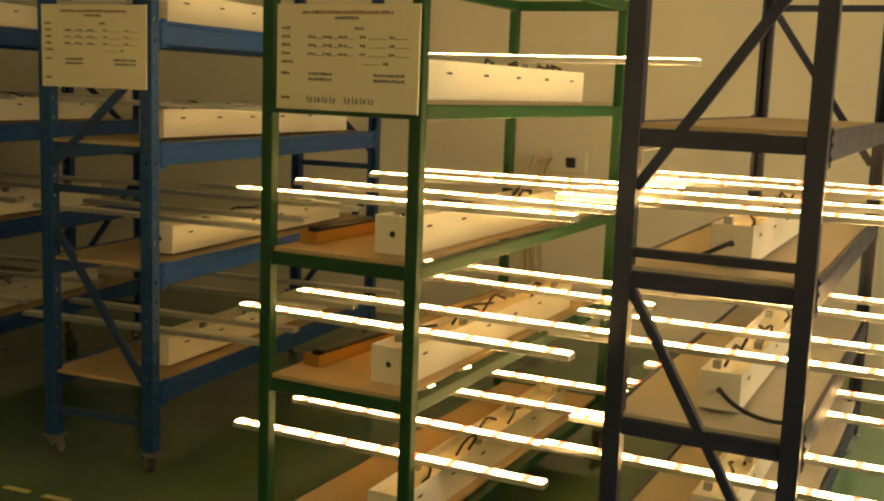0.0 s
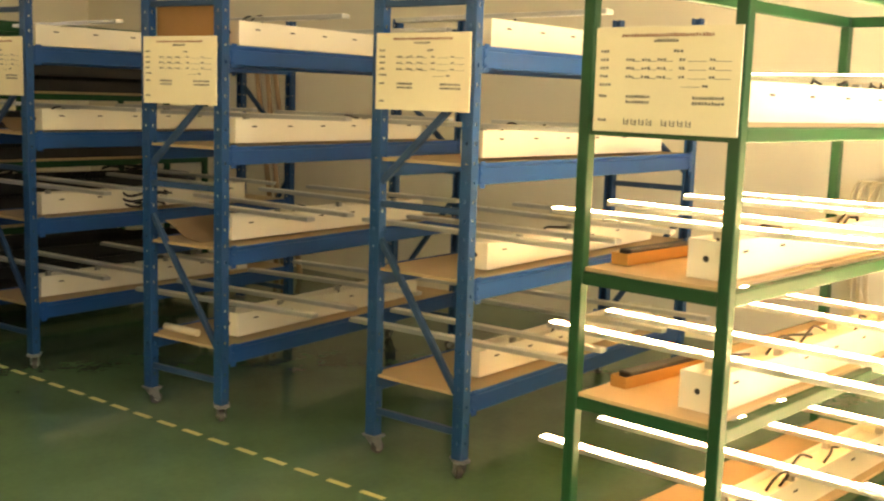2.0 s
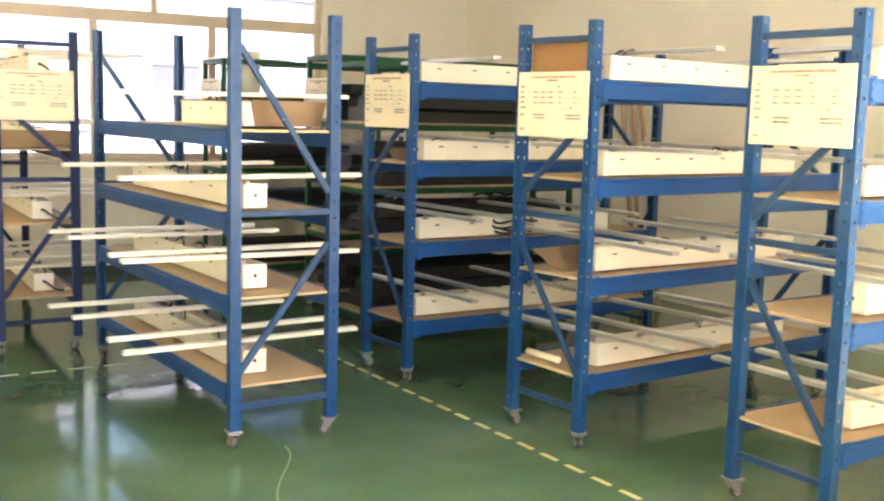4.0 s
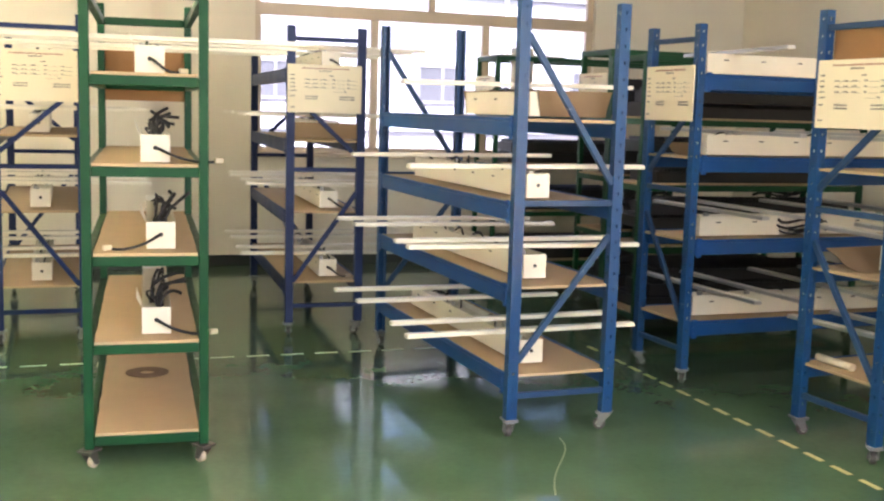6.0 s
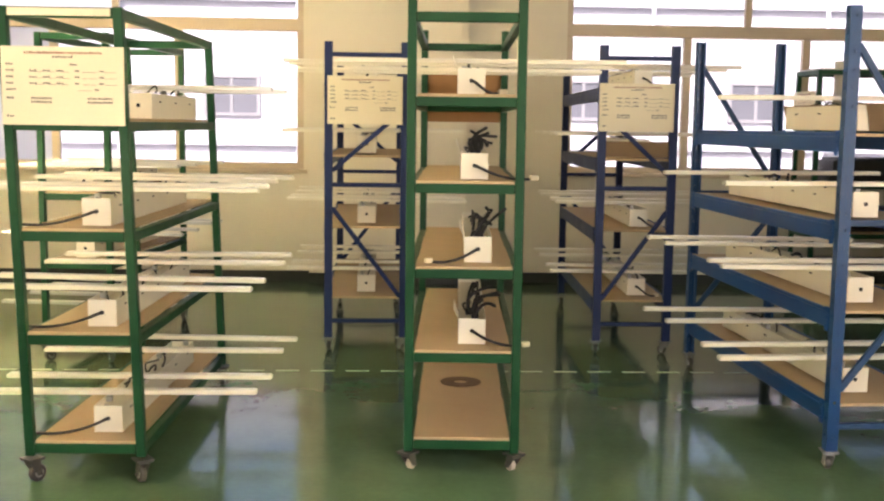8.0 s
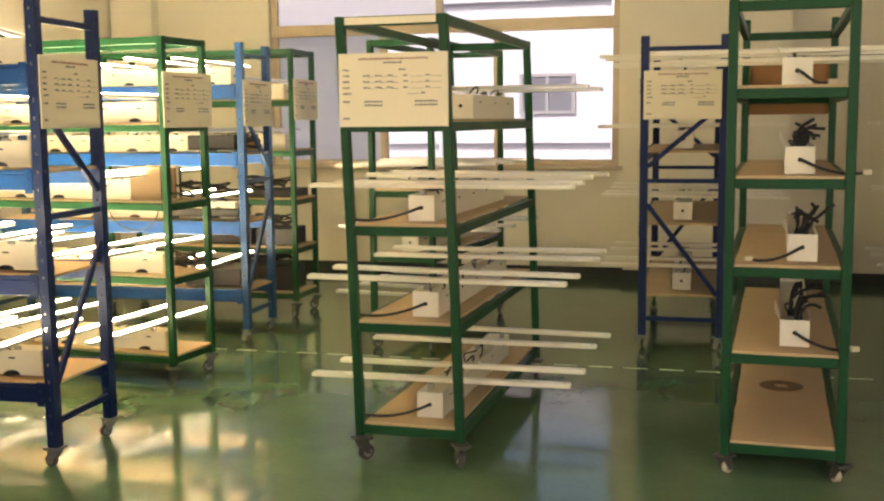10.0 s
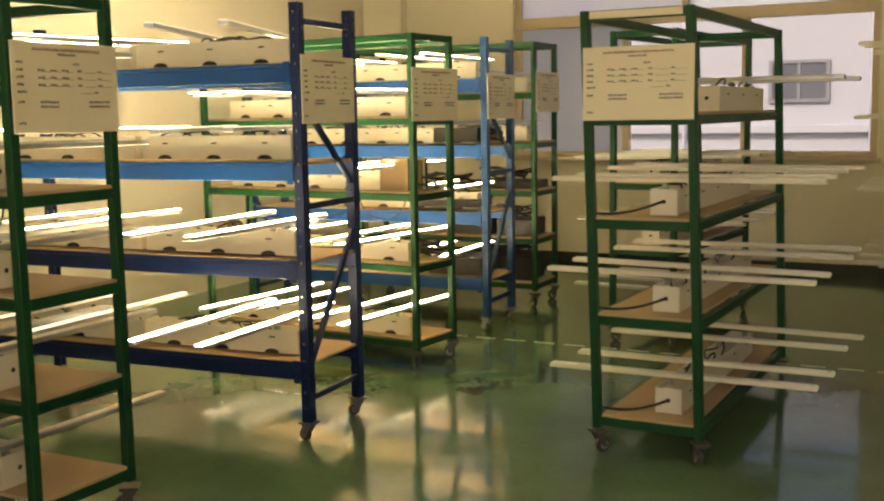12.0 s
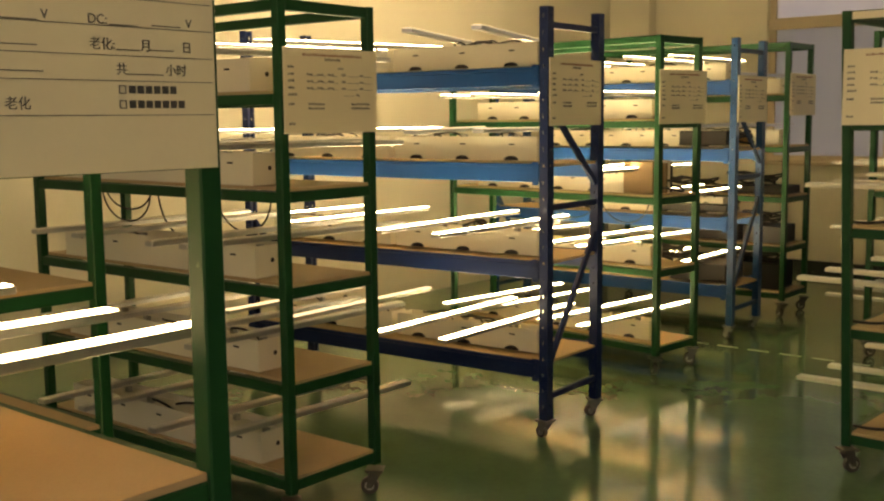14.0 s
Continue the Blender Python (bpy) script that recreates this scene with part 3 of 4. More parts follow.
# ---- lamps ----
def housing_mesh(length, glands=False, w=0.118, h=0.112):
    """A white lamp housing: an open tray with end caps, cable hole and side slots. Runs along y."""
    bm = bmesh.new()
    t = 0.004
    box(bm, -w / 2, 0, 0, w / 2, length, t)
    box(bm, -w / 2, 0.004, t, -w / 2 + t, length - 0.004, h)
    box(bm, w / 2 - t, 0.004, t, w / 2, length - 0.004, h)
    box(bm, -w / 2, 0, t, w / 2, t, h)
    box(bm, -w / 2, length - t, t, w / 2, length, h)
    box(bm, -w / 2 + t, 0.004, h * 0.72, w / 2 - t, length - 0.004, h * 0.75)
    for s in (-1, 1):
        n = int(length / 0.23)
        for i in range(n):
            y = (i + 0.5) * length / n
            x = s * w / 2
            box(bm, min(x, x + s * 0.0012), y - 0.016, h * 0.655, max(x, x + s * 0.0012), y + 0.016, h * 0.715, 1)
        if glands:
            n = int(length / 0.27)
            for i in range(n):
                y = (i + 0.5) * length / n
                x = s * w / 2
                fan = [bm.verts.new((x + s * 0.012, y + 0.038 * math.cos(q * math.pi / 6), 0.002 + 0.02 * math.sin(q * math.pi / 6))) for q in range(7)]
                back = [bm.verts.new((x + s * 0.0005, v.co.y, v.co.z)) for v in fan]
                bm.faces.new(fan).material_index = 1
                for q in range(6):
                    bm.faces.new((fan[q], fan[q + 1], back[q + 1], back[q])).material_index = 1
    ring = [bm.verts.new((0.0095 * math.cos(k * math.pi / 5), -0.0015, h * 0.52 + 0.0095 * math.sin(k * math.pi / 5))) for k in range(10)]
    bm.faces.new(ring).material_index = 1
    return bm


def bar_mesh(length):
    bm = bmesh.new()
    box(bm, -length / 2, -0.024, 0, length / 2, 0.024, 0.018)
    soft(bm, 0.002)
    return bm


def diffuser_mesh(length):
    bm = bmesh.new()
    box(bm, -length / 2 + 0.006, -0.0195, 0.0182, length / 2 - 0.006, 0.0195, 0.0212)
    return soft(bm, 0.001)


def diode_mesh():
    bm = bmesh.new()
    box(bm, -0.0105, -0.0200, 0.0183, 0.0105, 0.0200, 0.0220)
    return bm


def curve_points(a, b, c, d, n=9):
    a, b, c, d = (Vector(p) for p in (a, b, c, d))
    return [(1 - s) ** 3 * a + 3 * s * (1 - s) ** 2 * b + 3 * s * s * (1 - s) * c + s ** 3 * d for s in (i / (n - 1) for i in range(n))]


def lead_mesh(seed, h=0.112):
    """One loose black lead that loops over the tray."""
    rng = random.Random(seed)
    bm = bmesh.new()
    x = rng.uniform(-0.03, 0.03)
    return tube(bm, curve_points((x, 0, h * 0.8), (x + rng.uniform(-0.05, 0.05), 0.05, h + rng.uniform(0.0, 0.08)),
                                 (rng.uniform(-0.06, 0.06), 0.1, h + rng.uniform(0.0, 0.05)), (rng.uniform(-0.04, 0.04), rng.uniform(0.08, 0.2), h + 0.004), 7), 0.005, 5)


LAMP_SEED = [0]


def lamp(key, level, u, v0, length, bars, lit="off", blen=1.15, cable=0, du=0.0, rise=0.135, turn=0.0, skew=0.0, red=False, leads=5, wide=0.118):
    """A grow lamp: housing along the rack with light bars across it. lit: off, dim or on."""
    LAMP_SEED[0] += 1
    seed = LAMP_SEED[0]
    rng = random.Random(seed)
    z0 = RACKS[key][3][level] + 0.012
    state = {"off": "switched off", "dim": "glowing faintly", "on": "switched on and glaring"}[lit]
    ob = thing("grow_lamp", rack_pose(key, u, v0, z0, turn), f"white bar grow lamp {state} on a chipboard shelf", "lamp", "grow lamps")
    pale = key in ("LC", "LD", "LE")
    put("housing", shared(("housing", round(length, 2), pale, wide), lambda: housing_mesh(length, pale, wide, 0.112 if wide < 0.13 else 0.122), WHITE, BLACK), ob, None, "white sheet metal driver housing")
    for j in range(leads):
        k = rng.randrange(7)
        put("lead", shared(("lead", k), lambda: lead_mesh(k), BLACK), ob, pose(0, rng.uniform(0.06, length - 0.25), 0))
    body = shared(("light_bar", blen), lambda: bar_mesh(blen), WHITE if lit != "on" else ALU)
    cover = shared(("diffuser", blen, lit, pale), lambda: diffuser_mesh(blen), {"on": LIT_PALE if pale else LIT, "dim": LIT_DIM, "off": BAR}[lit])
    for i, v in enumerate(bars):
        v, off = v if isinstance(v, tuple) else (v, 0.0)
        b = put("light_bar", body, ob, pose(off + du + rng.uniform(-0.025, 0.025), v - v0, rise, 0, rng.uniform(-0.5, 0.5), skew + rng.uniform(-0.9, 0.9)))
        put("diffuser", cover, b)
        if red:
            dm = shared("red_diode", diode_mesh, RED)
            n = int(blen / 0.125)
            for j in range(n):
                put("red_diode", dm, b, pose(-blen / 2 + (j + 0.5) * blen / n, 0, 0))
        br = shared("bracket", lambda: block(-0.012, -0.012, 0.10, 0.012, 0.012, rise - 0.0005, 0.001), STEEL)
        put("bracket", br, ob, pose(0.03 * (1 if i % 2 else -1), v - v0, 0))
    if key == "CG":
        bm = block(-0.062, 0.02, 0.113, -0.0595, 0.16, 0.15, 0.0008)
        for v in bm.verts:
            v.co.x -= (v.co.z - 0.11) * 0.5
            v.co.z += (v.co.y - 0.02) * 0.15 * (v.co.z > 0.13)
        part("flap", bm, WHITE, ob, "raised white side flap")
        if level < 4:
            for j in range(7):
                a = rng.uniform(0.05, 0.3)
                bm = tube(bmesh.new(), curve_points((rng.uniform(-0.03, 0.03), a, 0.08), (rng.uniform(-0.04, 0.04), a + 0.02, 0.15), (rng.uniform(-0.07, 0.1), a + 0.03, 0.15 + rng.uniform(0, 0.07)),
                                                    (rng.uniform(-0.06, 0.13), a + rng.uniform(-0.02, 0.08), 0.13 + rng.uniform(0, 0.10)), 7), 0.0075, 6)
                part("lead", bm, BLACK, ob, "stiff black cut lead standing up")
    if cable:
        s = 1 if cable > 0 else -1
        bm = bmesh.new()
        L = abs(cable)
        tube(bm, curve_points((0, 0.0, 0.06), (s * 0.03, -0.06, 0.05), (s * L * 0.5, -0.05, -0.02 + 0.012), (s * L, -0.04, 0.006), 12), 0.0065, 6)
        lead = part("cable", bm, BLACK, ob, "black power lead")
        put("plug", shared("plug", lambda: block(-0.018, -0.011, -0.006, 0.018, 0.011, 0.016, 0.003), CREAM), lead, pose(s * (L + 0.012), -0.04, 0.006, 0, 0, 20), "cream plug")
    return ob


B4 = (0.22, 0.54, 1.08, 1.38)
# right-hand green and shaded blue racks: lamps under test
for lv in (0, 1, 2):
    lamp("RD", lv, 0.13, 0.10, 1.4, B4 if lv else (0.36, 0.70, 1.12, 1.46), "on", cable=0, du=-0.05 if lv else -0.15, red=True, rise=0.125)
    lamp("RE", lv, 0.02, 0.16, 1.45, (0.25, 0.58, 1.12, 1.45), "on", cable=0.2 if lv < 2 else -0.2, du=0.0, red=True)
lamp("RD", 3, 0.16, 0.12, 1.3, ((1.25, -0.47), (0.9, 0.07)), "on", du=0.0)
# blue racks of the right-hand row
for k, seed in (("RA", 0), ("RB", 1), ("RC", 2)):
    for lv in range(4):
        lamp(k, lv, 0.10 + 0.02 * ((lv + 2 * seed) % 3 - 1), 0.14 + 0.02 * seed + 0.03 * ((3 * lv + seed) % 3), 1.5, (0.24, 0.52, 1.05, 1.45) if lv < 2 else (0.35, 1.2), "off", du=-0.08 + 0.03 * lv, skew=(2.0, -3.0, 4.0, -6.0)[lv], rise=0.135 if lv < 2 else 0.118, leads=2, turn=0.9 * ((2 * lv + 3 * seed) % 5 - 2))
# middle racks
for lv in range(4):
    lamp("CB", lv, -0.08, 0.17, 1.6 if lv < 3 else 0.8, ((0.25, 0.55, 1.15, 1.5), (0.25, 0.5, 1.2, 1.5), (0.2, 1.3), (0.35,))[lv], "off", du=-0.01, blen=1.2)
for lv, u, c in ((1, 0.04, 0.22), (2, 0.06, -0.2), (3, 0.04, 0.24), (4, 0.02, 0.12)):
    lamp("CG", lv, u, 0.14, 1.3, () if lv < 4 else (0.25, 0.5, 1.0, 1.25), "off", cable=c, blen=1.25, du=0.03)
for lv in (0, 1, 2):
    lamp("CH", lv, 0.06, 0.13, 1.35, (0.25, 0.54, 1.1, 1.43), "off", cable=-0.3, du=0.02, blen=1.2)
lamp("CH", 3, 0.14, 0.55, 0.9, (0.8, 1.3), "off", du=0.0)
for k in ("BL", "BR"):
    for lv in range(4):
        lamp(k, lv, 0.0 if k == "BL" else 0.05, 0.15, 1.5, (0.25, 0.6, 1.15, 1.5), "off", cable=0.12 if k == "BR" else 0, du=0.05, blen=1.2)
for lv in (0, 1, 2):
    lamp("CI", lv, 0.0, 0.15, 1.2, (0.25, 0.6, 1.0, 1.25), "off")
# left-hand row
lamp("LA", 2, -0.12, 0.22, 1.3, (0.30, 0.56, 1.0, 1.3), "on", du=-0.02)
# Unseen lit lamps on the lower shelves, added to brighten the rack fronts.
for lv in (0, 1):
    lamp("LA", lv, -0.1, 0.2, 1.35, (0.3, 0.55, 1.0, 1.3), "on", du=-0.1)
for lv in range(5):
    lamp("LB", lv, -0.11, 0.22, 1.3, (0.25, 0.5, 1.0, 1.25) if lv < 4 else (0.3,), "off", du=0.2, leads=2, wide=0.165)
for lv in range(4):
    lamp("LC", lv, -0.10, 0.12, 0.86, (0.25, 0.6), "on" if lv < 2 else "dim", du=-0.1, skew=0 if lv < 2 else 18)
    lamp("LC", lv, -0.10, 1.02, 0.86, (1.2, 1.6), "on" if lv in (1, 2, 3) else "dim", du=-0.1, skew=0 if lv < 2 else -15)
# LE lamps and LD's top one: light added to brighten the wall behind.
for lv in range(4):
    lamp("LD", lv, -0.06, 0.12, 1.4, (0.22, 0.5, 1.0, 1.3), "on", du=-0.05)
for lv in range(4):
    lamp("LE", lv, -0.05, 0.14, 1.5, (0.3, 0.6, 1.1, 1.4), "on" if lv in (0, 1, 3) else "off")
for lv in (3, 4):
    lamp("LF", lv, 0.0, 0.14, 1.3, (0.3, 0.6, 1.1), "off")
for lv in (1, 2):
    lamp("LX", lv, -0.1, 0.14, 1.3, (), "off", leads=2)
def panel_mesh():
    """A black finned panel lamp that lies flat: one comb profile drawn out across."""
    prof = [(0.0, 0.0), (1.5, 0.0), (1.5, 0.075)]
    for i in range(47, -1, -1):
        y = 0.03 + i * 0.03
        prof += [(y + 0.008, 0.075), (y + 0.007, 0.1), (y + 0.001, 0.1), (y, 0.075)]
    prof.append((0.0, 0.075))
    bm = bmesh.new()
    a = [bm.verts.new((-0.18, y, z)) for y, z in prof]
    b = [bm.verts.new((0.18, y, z)) for y, z in prof]
    bm.faces.new(a)
    bm.faces.new(b[::-1])
    for i in range(len(prof)):
        j = (i + 1) % len(prof)
        bm.faces.new((a[i], b[i], b[j], a[j]))
    return bm


for k in ("GA", "GB", "GC"):
    for lv in range(4):
        for j in range(3 if k == "GC" and lv < 3 else 2):
            ob = thing("panel_lamp", rack_pose(k, 0.02 * ((lv + 2 * j) % 3 - 1), 0.10 + 0.05 * ((2 * lv + j) % 3), RACKS[k][3][lv] + 0.0125 + 0.102 * j, 3.0 * (1 - j) - 1.5), "black finned panel lamp lying on a rack shelf", "lamp", "black panel lamps")
            put("heat_sink", shared("heat_sink", panel_mesh, BLACK), ob)


# ---- loose things on the racks ----
def carton(key, u, v, z, w, d, h, turn=0, flaps=False, stock=None, label="brown corrugated cardboard carton on a rack shelf"):
    ob = thing("carton", rack_pose(key, u, v, z, turn), label, "box")
    bm = bmesh.new()
    box(bm, -w / 2, -d / 2, 0, w / 2, d / 2, h)
    top = max(bm.faces, key=lambda f: f.calc_center_median().z)
    if flaps:
        bmesh.ops.inset_region(bm, faces=[top], thickness=0.005)
        bmesh.ops.translate(bm, verts=top.verts, vec=(0, 0, 0.006 - h))
        for v in bm.verts:
            if v.co.z > h * 0.5:
                v.co.x *= 1.12
                v.co.y *= 1.05
    else:
        bmesh.ops.subdivide_edges(bm, edges=list(bm.edges), cuts=2, use_grid_fill=True)
        for v in bm.verts:
            v.co += Vector((0, 0, 0.003 * noise.noise(v.co * 9))) if v.co.z > 0.01 else Vector()
    part("body", bm, stock or (DULL_CARD if flaps else CARD), ob)
    return ob


def coil(key, u, v, z, r, seed, label="tangled coil of black power cable on a rack shelf"):
    """A loose heap of cable."""
    rng = random.Random(seed)
    bm = bmesh.new()
    for k in range(5):
        pts = []
        rr, e, ph = r * rng.uniform(0.7, 1.1), rng.uniform(0.5, 0.9), rng.uniform(0, 6)
        ox, oy = rng.uniform(-0.05, 0.05), rng.uniform(-0.08, 0.08)
        for i in range(22):
            a = ph + i * 2 * math.pi / 18
            pts.append((ox + rr * e * math.cos(a), oy + rr * 1.5 * math.sin(a), 0.009 + 0.016 * k + 0.012 * (1 + math.sin(3 * a + ph))))
        tube(bm, pts, 0.008, 5)
    ob = new("cable_coil", mesh_of("cable_coil", bm, BLACK))
    ob.matrix_basis = rack_pose(key, u, v, z)
    return tagged(ob, label, "cable")


carton("RB", -0.03, 0.09, 1.742, 0.40, 0.05, 0.17, label="brown cardboard carton behind the rack's top rail")
carton("CB", 0.085, 0.62, 1.482, 0.34, 0.9, 0.12, flaps=True, label="open brown cardboard tray on the rack's top shelf")
carton("BR", 0.0, 0.05, 1.292, 0.42, 0.06, 0.10, stock=DULL_CARD, label="flat brown cardboard piece on a rack shelf")


def sheet_of_card(key, u, v, z, w, d, tilt, turn, label="creased brown cardboard sheet lying tilted on a shelf"):
    """A bent piece of cardboard, one edge on the shelf and one leaning up."""
    bm = bmesh.new()
    n, t = 8, 0.004
    rows = []
    for i in range(n + 1):
        x = -w / 2 + w * i / n
        z0 = 0.001 + tilt * (1 - i / n) ** 1.6
        rows.append([bm.verts.new((x, y, z0 + dz)) for dz in (0, t) for y in (-d / 2 + 0.01 * math.sin(i), d / 2)])
    for a, b in zip(rows, rows[1:]):
        for q in ((a[0], a[1], b[1], b[0]), (a[2], b[2], b[3], a[3]), (a[0], b[0], b[2], a[2]), (a[1], a[3], b[3], b[1])):
            bm.faces.new(q)
    bm.faces.new((rows[0][0], rows[0][2], rows[0][3], rows[0][1]))
    bm.faces.new((rows[-1][0], rows[-1][1], rows[-1][3], rows[-1][2]))
    ob = new("cardboard_sheet", mesh_of("cardboard_sheet", bm, DULL_CARD))
    ob.matrix_basis = rack_pose(key, u, v, z, turn)
    return tagged(ob, label, "cardboard", "loose cardboard sheets")


sheet_of_card("RB", -0.10, 0.34, 0.8125, 0.24, 0.5, 0.09, 4)
sheet_of_card("RA", -0.08, 0.36, 1.2725, 0.26, 0.5, 0.07, -5)
sheet_of_card("RC", -0.12, 0.9, 0.8125, 0.2, 0.6, 0.05, 2)
bm = tube(bmesh.new(), [(-0.12, 0, 0.019), (0, 0.004, 0.019), (0.11, 0.01, 0.019)], 0.018, 12)
roll = new("paper_roll", mesh_of("paper_roll", bm, PAPER))
roll.matrix_basis = rack_pose("RB", -0.10, 0.09, 0.3625, -4)
tagged(roll, "thin rolled cream paper lying on the bottom shelf", "paper roll")
carton("RC", -0.05, 1.60, 1.292, 0.3, 0.5, 0.10)


def sleeve(key, u, v, z, length, turn=0.0):
    """A narrow open carton with a black lamp driver in it."""
    ob = thing("driver_carton", rack_pose(key, u, v, z, turn), "narrow orange-brown carton holding a black driver on a shelf", "box", "driver cartons")
    bm = bmesh.new()
    w, h, t = 0.060, 0.036, 0.003
    box(bm, -w / 2, 0, 0, w / 2, length, t)
    box(bm, -w / 2, 0, t, -w / 2 + t, length, h)
    box(bm, w / 2 - t, 0, t, w / 2, length, h)
    box(bm, -w / 2 + t, 0, t, w / 2 - t, t, h)
    box(bm, -w / 2 + t, length - t, t, w / 2 - t, length, h)
    part("carton", bm, SLEEVE, ob)
    part("driver", block(-w / 2 + 0.006, 0.03, t + 0.0005, w / 2 - 0.006, length - 0.03, h + 0.010, 0.004), BLACK, ob, "black finned lamp driver")


sleeve("RD", -0.172, 0.12, 1.0475, 0.40, -1)
sleeve("RD", -0.168, 0.56, 1.0475, 0.40, -1.5)
sleeve("RD", -0.165, 0.14, 0.6625, 0.50, -4)


def black_box(key, u, v, z, w, d, h, turn=0.0):
    ob = thing("driver_box", rack_pose(key, u, v, z, turn), "black metal lamp driver lying on a shelf", "lamp driver", "black lamp drivers")
    part("body", block(-w / 2, -d / 2, 0, w / 2, d / 2, h, 0.006), BLACK, ob)
    for s in (-1, 1):
        part("flange", block(-w / 2 + 0.005, s * d / 2 - 0.012, 0.0005, w / 2 - 0.005, s * d / 2 + 0.012, 0.005, 0.001), DARK_STEEL, ob)


for k, u, v, z, w, d, h in (("LE", 0.02, 0.30, 1.302, 0.30, 0.34, 0.10), ("LE", -0.08, 0.34, 0.852, 0.24, 0.5, 0.05), ("LF", 0.0, 0.22, 0.543, 0.32, 0.30, 0.13), ("LF", 0.02, 0.60, 0.543, 0.30, 0.34, 0.16),
                            ("LF", 0.0, 0.25, 0.193, 0.32, 0.34, 0.20), ("LF", 0.0, 0.66, 0.193, 0.32, 0.36, 0.16), ("LF", 0.02, 0.3, 0.913, 0.3, 0.5, 0.06), ("LE", 0.0, 0.3, 0.372, 0.36, 0.4, 0.12),
                            ("GA", 0.05, 0.4, 1.696, 0.3, 0.5, 0.07), ("GC", 0.05, 0.5, 1.696, 0.30, 0.45, 0.10)):
    black_box(k, u, v, z, w, d, h, 4)
carton("LE", 0.14, 0.12, 1.302, 0.10, 0.10, 0.08, label="small orange-brown carton on a rack shelf")
for i in range(6):
    ob = thing("packet", rack_pose("LD", -0.12 + 0.043 * i, 0.10 + 0.012 * (i % 3), 1.0525, 3), "flat brown packet standing on edge on a shelf", "packet", "upright packets")
    part("body", block(-0.014, 0, 0, 0.014, 0.2, 0.19 - 0.012 * (i % 2), 0.002), (DULL_CARD, PAPER, BLACK)[i % 3], ob)
# wrapped roll and a loose sheet on the far rack by the window
ob = thing("plastic_roll", rack_pose("GB", 0.05, 0.32, 1.696), "upright roll of white plastic sheet on a shelf", "roll")
bm = bmesh.new()
tube(bm, [(0, 0, 0), (0.001, 0, 0.15), (0, 0.002, 0.36)], 0.10, 16)
part("roll", bm, WHITE, ob)
ob = thing("lamp_cover", rack_pose("GB", 0.0, 0.02, 1.9785), "loose white cover sheet lying across the rack top", "sheet")
part("sheet", block(-0.25, 0, 0, 0.25, 0.62, 0.012, 0.002), WHITE, ob)
for i, (k, u, v, z) in enumerate((("LE", 0.1, 0.3, 0.852), ("LE", 0.1, 0.7, 1.302), ("LE", 0.08, 0.35, 0.392), ("LF", 0, 0.3, 0.673), ("LF", 0.05, 0.4, 0.973), ("LF", 0, 0.3, 0.393),
                                  ("LD", 0.1, 0.3, 1.052), ("LD", 0.1, 0.7, 1.052), ("RA", 0.12, 0.9, 0.832), ("LE", 0.1, 0.7, 0.392), ("LE", 0.12, 1.1, 1.302), ("LE", 0.12, 0.6, 0.852), ("LE", 0.1, 0.25, 1.302), ("LF", 0.05, 0.8, 0.913), ("GA", 0.0, 0.5, 0.835), ("GC", 0.0, 1.2, 0.94), ("GC", 0.0, 0.9, 1.695), ("LD", 0.12, 0.25, 1.492), ("LD", 0.12, 0.25, 0.632))):
    coil(k, u, v, z, 0.12, i)

part("tape_strip", block(-0.263, -0.002, 1.884, 0.137, -0.0005, 1.914, 0), PAPER, RACKS["CH"][0], "worn cream tape on the top rail")

# backs of notices on the far ends
ob = thing("notice_board", rack_pose("CG", 0.0, 1.757, 1.50), "bare brown back of a notice board on the rack's far end", "sign")
part("sheet", block(-0.215, 0, 0, 0.215, 0.005, 0.29, 0.001), CARD, ob)

# round stain on the empty bottom shelf, built as a thin raised ring
bm = bmesh.new()
n = 28
for k in range(n):
    a, b = 2 * math.pi * k / n, 2 * math.pi * (k + 1) / n
    q = [bm.verts.new((r * math.cos(t), r * math.sin(t), 0)) for r, t in ((0.035, a), (0.105, a), (0.105, b), (0.035, b))]
    w = [bm.verts.new((v.co.x, v.co.y, 0.004)) for v in q]
    bm.faces.new(w)
    bm.faces.new((q[1], q[2], w[2], w[1]))
    bm.faces.new((q[3], q[0], w[0], w[3]))
bmesh.ops.remove_doubles(bm, verts=list(bm.verts), dist=0.0005)
ring = new("cable_ring", mesh_of("cable_ring", bm, mat("grey_brown_stain", (0.17, 0.11, 0.07), 0.9)))
ring.matrix_basis = rack_pose("CG", 0.0, 1.0, 0.152)
tagged(ring, "grey-brown ring stain on the bottom shelf", "ring")

# ---- near notice with large print on the left-hand green rack ----
big = thing("notice_board", rack_pose("LA", -0.008, -0.012, 1.44), "cream record sheet with ruled lines and large black print", "sign", "rack notices")
part("sheet", block(-0.25, -0.004, 0, 0.25, 0.002, 0.33, 0.001), PAPER, big)
for z in (0.073, 0.117, 0.149, 0.186, 0.222, 0.258):
    part("ruled_line", block(-0.245, -0.0052, z, 0.245, -0.0046, z + 0.0009, 0), INK, big)
for u0, u1, z in ((0.084, 0.126, 0.1875), (0.148, 0.193, 0.1895), (0.093, 0.128, 0.1565), (0.143, 0.181, 0.1575), (0.108, 0.163, 0.1255), (-0.10, -0.010, 0.1265), (-0.10, -0.017, 0.1575), (-0.09, -0.015, 0.1875)):
    part("underline", block(u0, -0.0052, z, u1, -0.0046, z + 0.0012, 0), INK, big)
